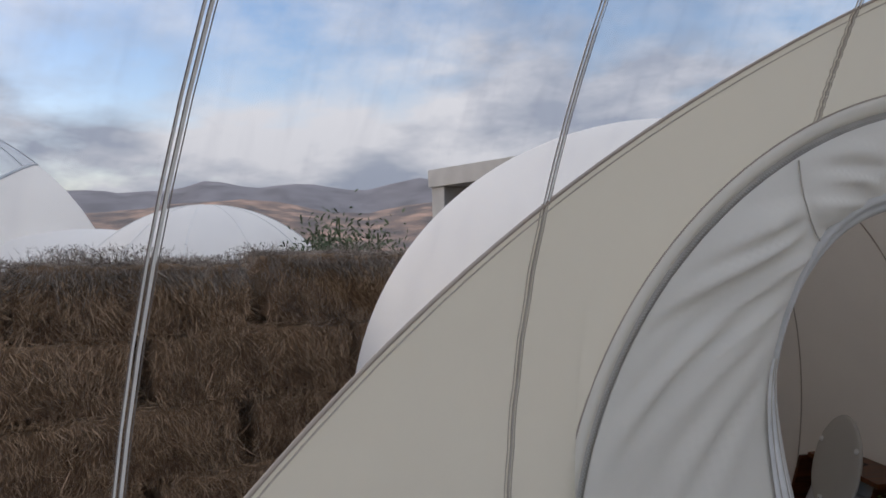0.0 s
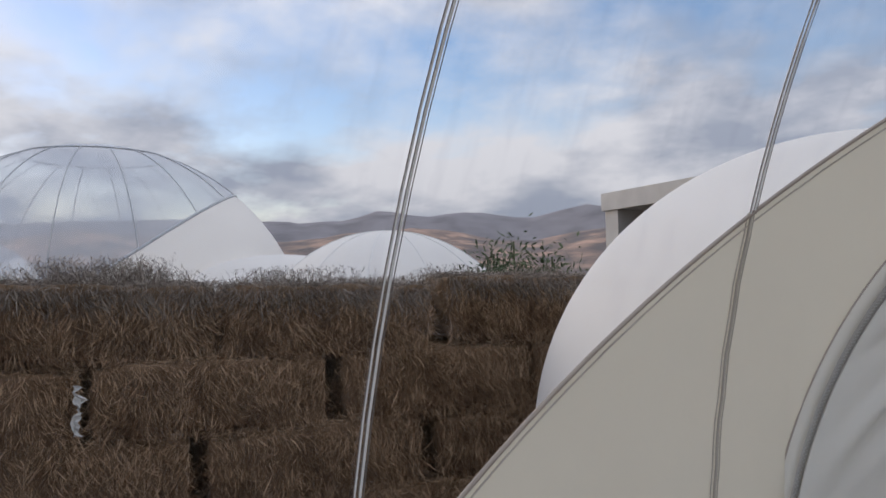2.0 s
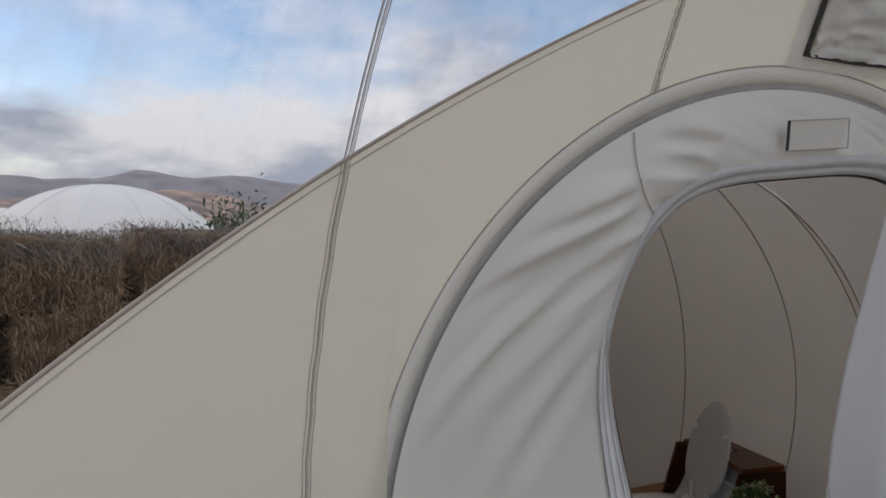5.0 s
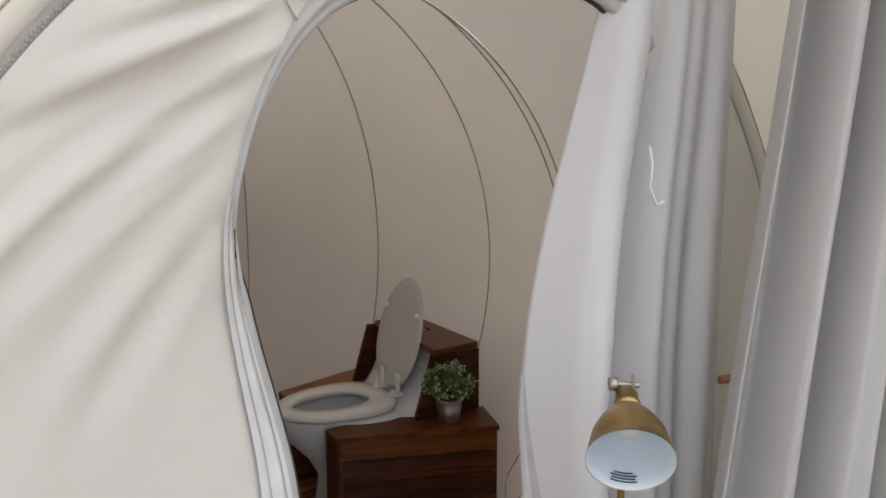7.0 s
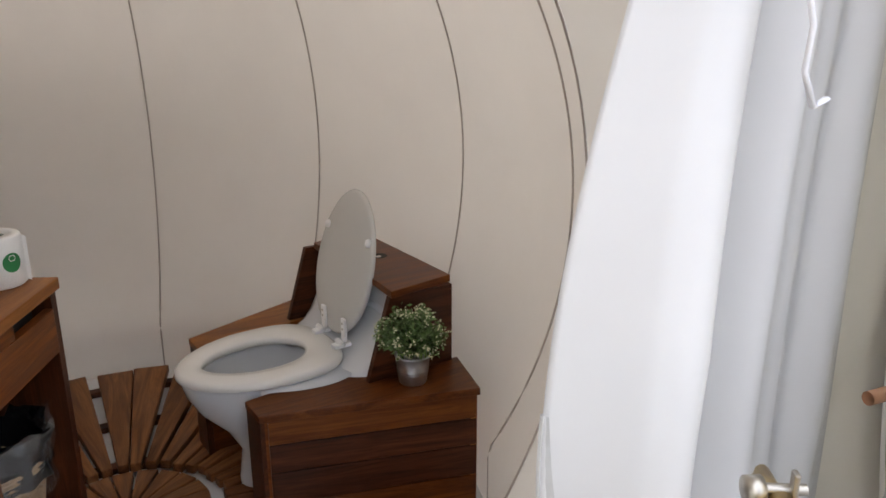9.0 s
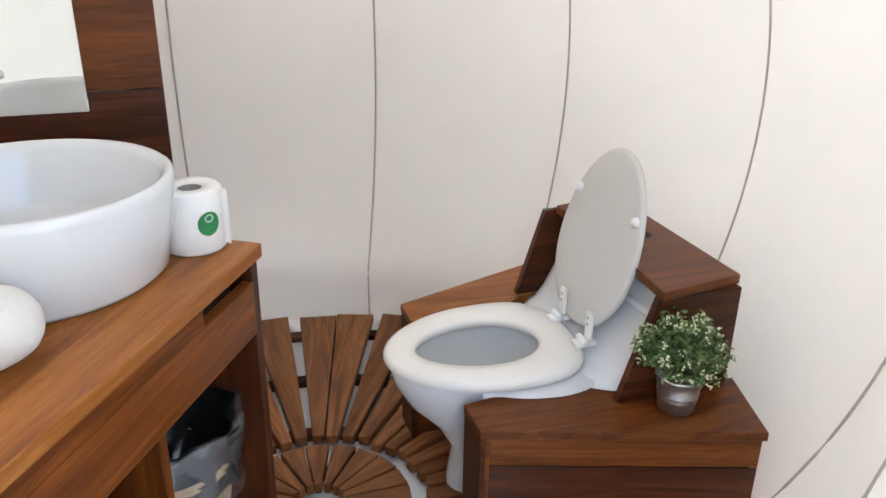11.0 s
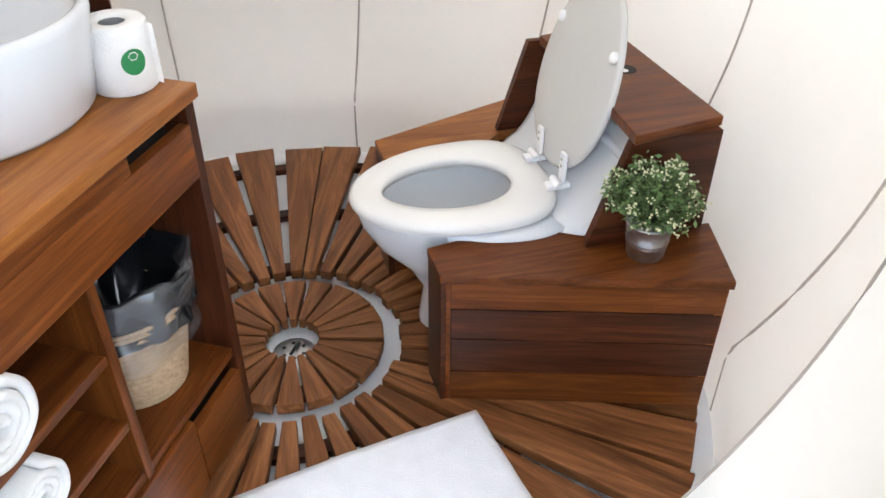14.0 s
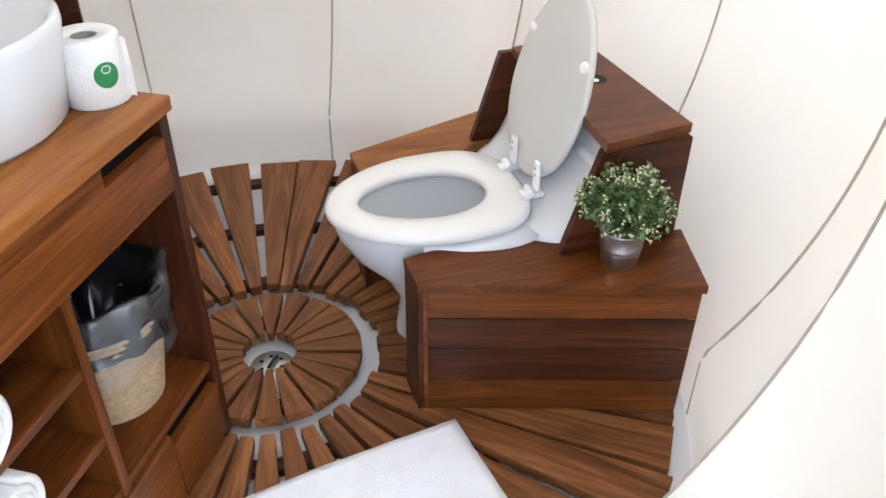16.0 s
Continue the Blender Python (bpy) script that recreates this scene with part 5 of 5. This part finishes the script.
def tuft(height, n, seed, spread=0.12):
    rg2 = random.Random(seed)
    verts, faces = [], []
    for k in range(n):
        p = Vector((rg2.gauss(0, spread), rg2.gauss(0, spread * 0.5), 0))
        h = height * rg2.uniform(0.35, 1.0)
        lean = Vector((rg2.gauss(0, 0.25), rg2.gauss(0, 0.25), 1)) * h
        w = Vector((rg2.uniform(-1, 1), rg2.uniform(-1, 1), 0)).normalized() * 0.0011
        b = len(verts)
        m_ = p + lean * 0.6
        tip = p + lean + Vector((rg2.gauss(0, 0.02), rg2.gauss(0, 0.02), -0.01))
        verts += [p - w, p + w, m_ + w, m_ - w, tip]
        faces += [(b, b + 1, b + 2, b + 3), (b + 3, b + 2, b + 4)]
        for q in range(5):
            t0 = m_.lerp(tip, q / 5)
            b = len(verts)
            dd = Vector((rg2.gauss(0, 1), rg2.gauss(0, 1), rg2.uniform(0.2, 1))).normalized() * 0.018
            verts += [t0, t0 + dd + w * 2, t0 + dd * 1.5, t0 + dd - w * 2]
            faces += [(b, b + 1, b + 2, b + 3)]
    me = bpy.data.meshes.new("blades")
    me.from_pydata([tuple(v) for v in verts], [], faces)
    me.materials.append(M_STRAW_TOP)
    return me


TUFTS = [tuft(0.21, 150, 3, 0.10), tuft(0.13, 100, 5), tuft(0.06, 80, 7, 0.2)]
for s, k in ((-0.51, 0), (-0.45, 0), (-0.40, 1), (-0.34, 1), (-0.24, 0), (-0.18, 0), (-0.12, 0), (0.0, 1), (0.04, 2), (0.50, 1), (0.57, 1), (0.66, 2), (0.82, 1), (0.90, 2), (1.06, 2), (1.25, 2), (1.5, 1), (1.8, 2), (2.1, 1),
             (-0.75, 1), (-0.9, 2), (-1.1, 1), (-1.4, 0), (-1.8, 1)):
    p = BW0 + BWD * s - BWN * rg.uniform(0.12, 0.40)
    ob = tagged(new("grass_tuft", TUFTS[k]), "dry seed-headed grass growing on the bales", "grass", "grass on the bales")
    ob.matrix_basis = pose(p.x, p.y, 1.665, 0, 0, rg.uniform(0, 180))


# neighbouring tents, as this one
def far_bubble(cx, cy, r, cz, edge_az, label):
    ob = base("neighbour_bubble", label, "tent")
    c = Vector((cx, cy, cz))
    nrm = Vector((math.cos(radians(edge_az)) * 0.59, math.sin(radians(edge_az)) * 0.59, -0.807))
    for name, sign, mt, lb in (("cloth_half", 1, M_BATH, "white cloth half"), ("film_half", -1, M_FILM_FAR, "clear film half")):
        bm = bmesh.new()
        bmesh.ops.create_uvsphere(bm, u_segments=64, v_segments=32, radius=r, matrix=Matrix.Translation(c))
        geom = list(bm.verts) + list(bm.edges) + list(bm.faces)
        bmesh.ops.bisect_plane(bm, geom=geom, plane_co=c - nrm * 0.62, plane_no=nrm * -sign, clear_outer=True)
        geom = list(bm.verts) + list(bm.edges) + list(bm.faces)
        bmesh.ops.bisect_plane(bm, geom=geom, plane_co=(0, 0, -0.1), plane_no=(0, 0, -1), clear_outer=True)
        h = part(name, bm, mt, ob, lb, smooth=True)
        if sign < 0:
            h.visible_shadow = False
    for k in range(18):
        a = radians(20 * k + 6)
        pts = [c + (r + 0.005) * Vector((math.cos(e) * math.cos(a), math.cos(e) * math.sin(a), math.sin(e))) for e in [radians(-15 + 86 * j / 24) for j in range(25)]]
        pts = [p for p in pts if (p - c + nrm * 0.62).dot(nrm) < 0]
        if len(pts) > 2:
            part("weld_strip", tube(pts, 0.0065, 4), M_RIB, ob)
    part("crown_ring", tube([c + (r + 0.005) * Vector((math.cos(radians(71)) * math.cos(k * math.pi / 24), math.cos(radians(71)) * math.sin(k * math.pi / 24), math.sin(radians(71)))) for k in range(49)], 0.009, 4), M_RIB, ob)
    e1 = nrm.normalized().cross(Vector((0, 0, 1))).normalized()
    e2 = nrm.normalized().cross(e1)
    rim = [c - nrm * 0.62 + math.sqrt(r * r - 0.62 ** 2) * (e1 * math.cos(k * math.pi / 48) + e2 * math.sin(k * math.pi / 48)) for k in range(97)]
    rim = [p for p in rim if p.z > -0.1]
    part("edge_band", tube(rim, 0.016, 6), M_RIB, ob, "grey band along the cloth edge")
    return ob


def at_az(az, dist):
    return 0.09 + dist * math.cos(radians(az)), -0.937 + dist * math.sin(radians(az))


nx, ny = at_az(156.3, 11.1)
far_bubble(nx, ny, 2.68, 0.86, 60.0, "neighbouring clear bubble tent with a white cloth side")
fx, fy = at_az(163.9, 30.0)
far_bubble(fx, fy, 2.68, 0.86, 60.0, "distant clear bubble tent beyond the bale wall")
sx, sy = at_az(136.9, 8.0)
small = base("neighbour_small_tent", "neighbouring low white cloth tent", "tent")
bm = bmesh.new()
bmesh.ops.create_uvsphere(bm, u_segments=64, v_segments=40, radius=1.42, matrix=Matrix.Translation((sx, sy, 0.80)))
geom = list(bm.verts) + list(bm.edges) + list(bm.faces)
bmesh.ops.bisect_plane(bm, geom=geom, plane_co=(0, 0, -0.1), plane_no=(0, 0, -1), clear_outer=True)
part("tent_wall", bm, M_BATH, small, smooth=True)
for k in range(12):
    a = radians(30 * k + 8)
    part("wall_seam", tube([Vector((sx, sy, 0.80)) + 1.423 * Vector((math.cos(e) * math.cos(a), math.cos(e) * math.sin(a), math.sin(e))) for e in [radians(-35 + 123 * j / 30) for j in range(31)]], 0.0035, 4), M_WELD, small)
# the neighbours' own joining sleeve
n_sleeve = base("neighbour_sleeve", "white arched cloth sleeve joining the neighbouring tents", "sleeve")
n_ax = Vector((nx - sx, ny - sy, 0)).normalized()
n_side = Vector((-n_ax.y, n_ax.x, 0))
rows = []
for j in range(13):
    d = 0.75 + 1.35 * j / 12
    r_ = 1.12 + 0.06 * math.sin(math.pi * j / 12)
    rows.append([Vector((sx, sy, 0.86)) + n_ax * d + n_side * r_ * math.cos(a) + Vector((0, 0, r_ * math.sin(a))) for a in [radians(-50 + 280 * k / 48) for k in range(49)]])
part("sleeve_cloth", grid(rows), M_BATH, n_sleeve, smooth=True)
part("brown_binding", tube([p + (p - Vector((sx, sy, 0.86)) - n_ax * 2.1).normalized() * 0.02 for p in rows[-1]], 0.022, 6), M_SEAM, n_sleeve, "brown binding along the arch")

# concrete portal building behind the small tent
x, y = at_az(121.5, 9.6)
house = base("concrete_building", "flat-roofed grey concrete building with a deep open bay", "building", pose(x, y, -0.12, 0, 0, -21.5))
part("roof_slab", box((5.4, 3.2, 0.21), (2.7, 1.6, 2.72), 0.008), M_CONCRETE, house)
part("end_wall", box((0.24, 3.1, 2.61), (0.125, 1.6, 1.31), 0.008), M_CONCRETE, house)
part("back_wall", box((4.8, 0.2, 2.61), (2.7, 3.0, 1.31), 0.0), M_CONCRETE_IN, house)
part("far_wall", box((0.24, 3.1, 2.61), (5.27, 1.6, 1.31), 0.008), M_CONCRETE, house)

# shrubs beyond the bales
def shrub(seed, w, h):
    rg3 = random.Random(seed)
    bm = bmesh.new()
    stems = bmesh.new()
    for k in range(90):
        a = rg3.uniform(0, 6.28)
        rr = rg3.random() ** 0.6 * w
        top = Vector((rr * math.cos(a), rr * math.sin(a), h * rg3.uniform(0.55, 1.0) * (1 - 0.45 * (rr / w) ** 2)))
        root = Vector((rr * 0.25 * math.cos(a), rr * 0.25 * math.sin(a), 0))
        tube([root, root.lerp(top, 0.55) + Vector((0, 0, 0.1)), top], 0.010, 3, stems)
        for j in range(230):
            u = rg3.uniform(0.45, 1.04)
            p = root.lerp(top, u) + Vector((rg3.gauss(0, 0.10), rg3.gauss(0, 0.10), rg3.gauss(0, 0.07)))
            d = Vector((rg3.gauss(0, 1), rg3.gauss(0, 1), rg3.gauss(0.4, 1))).normalized()
            e = d.cross(Vector((rg3.gauss(0, 1), rg3.gauss(0, 1), rg3.gauss(0, 1)))).normalized()
            sz = rg3.uniform(0.020, 0.042)
            q = [bm.verts.new(p), bm.verts.new(p + d * sz + e * sz * 0.3), bm.verts.new(p + d * sz * 2), bm.verts.new(p + d * sz - e * sz * 0.3)]
            bm.faces.new(q)
    return bm, stems


for az, dist, w, h, sd in ((129.9, 7.4, 0.5, 2.16, 1), (127.6, 7.2, 0.55, 2.18, 2), (125.3, 7.3, 0.5, 2.10, 3), (123.2, 6.6, 0.4, 1.90, 4)):
    x, y = at_az(az, dist)
    ob = base("shrub", "loose dark green shrub beyond the bale wall", "shrub", pose(x, y, -0.12), group="shrubs")
    lv, stm = shrub(sd, w, h)
    tagged(part("leaves", lv, M_BUSH, ob), kind="stuff")
    part("branches", stm, M_STEM, ob)
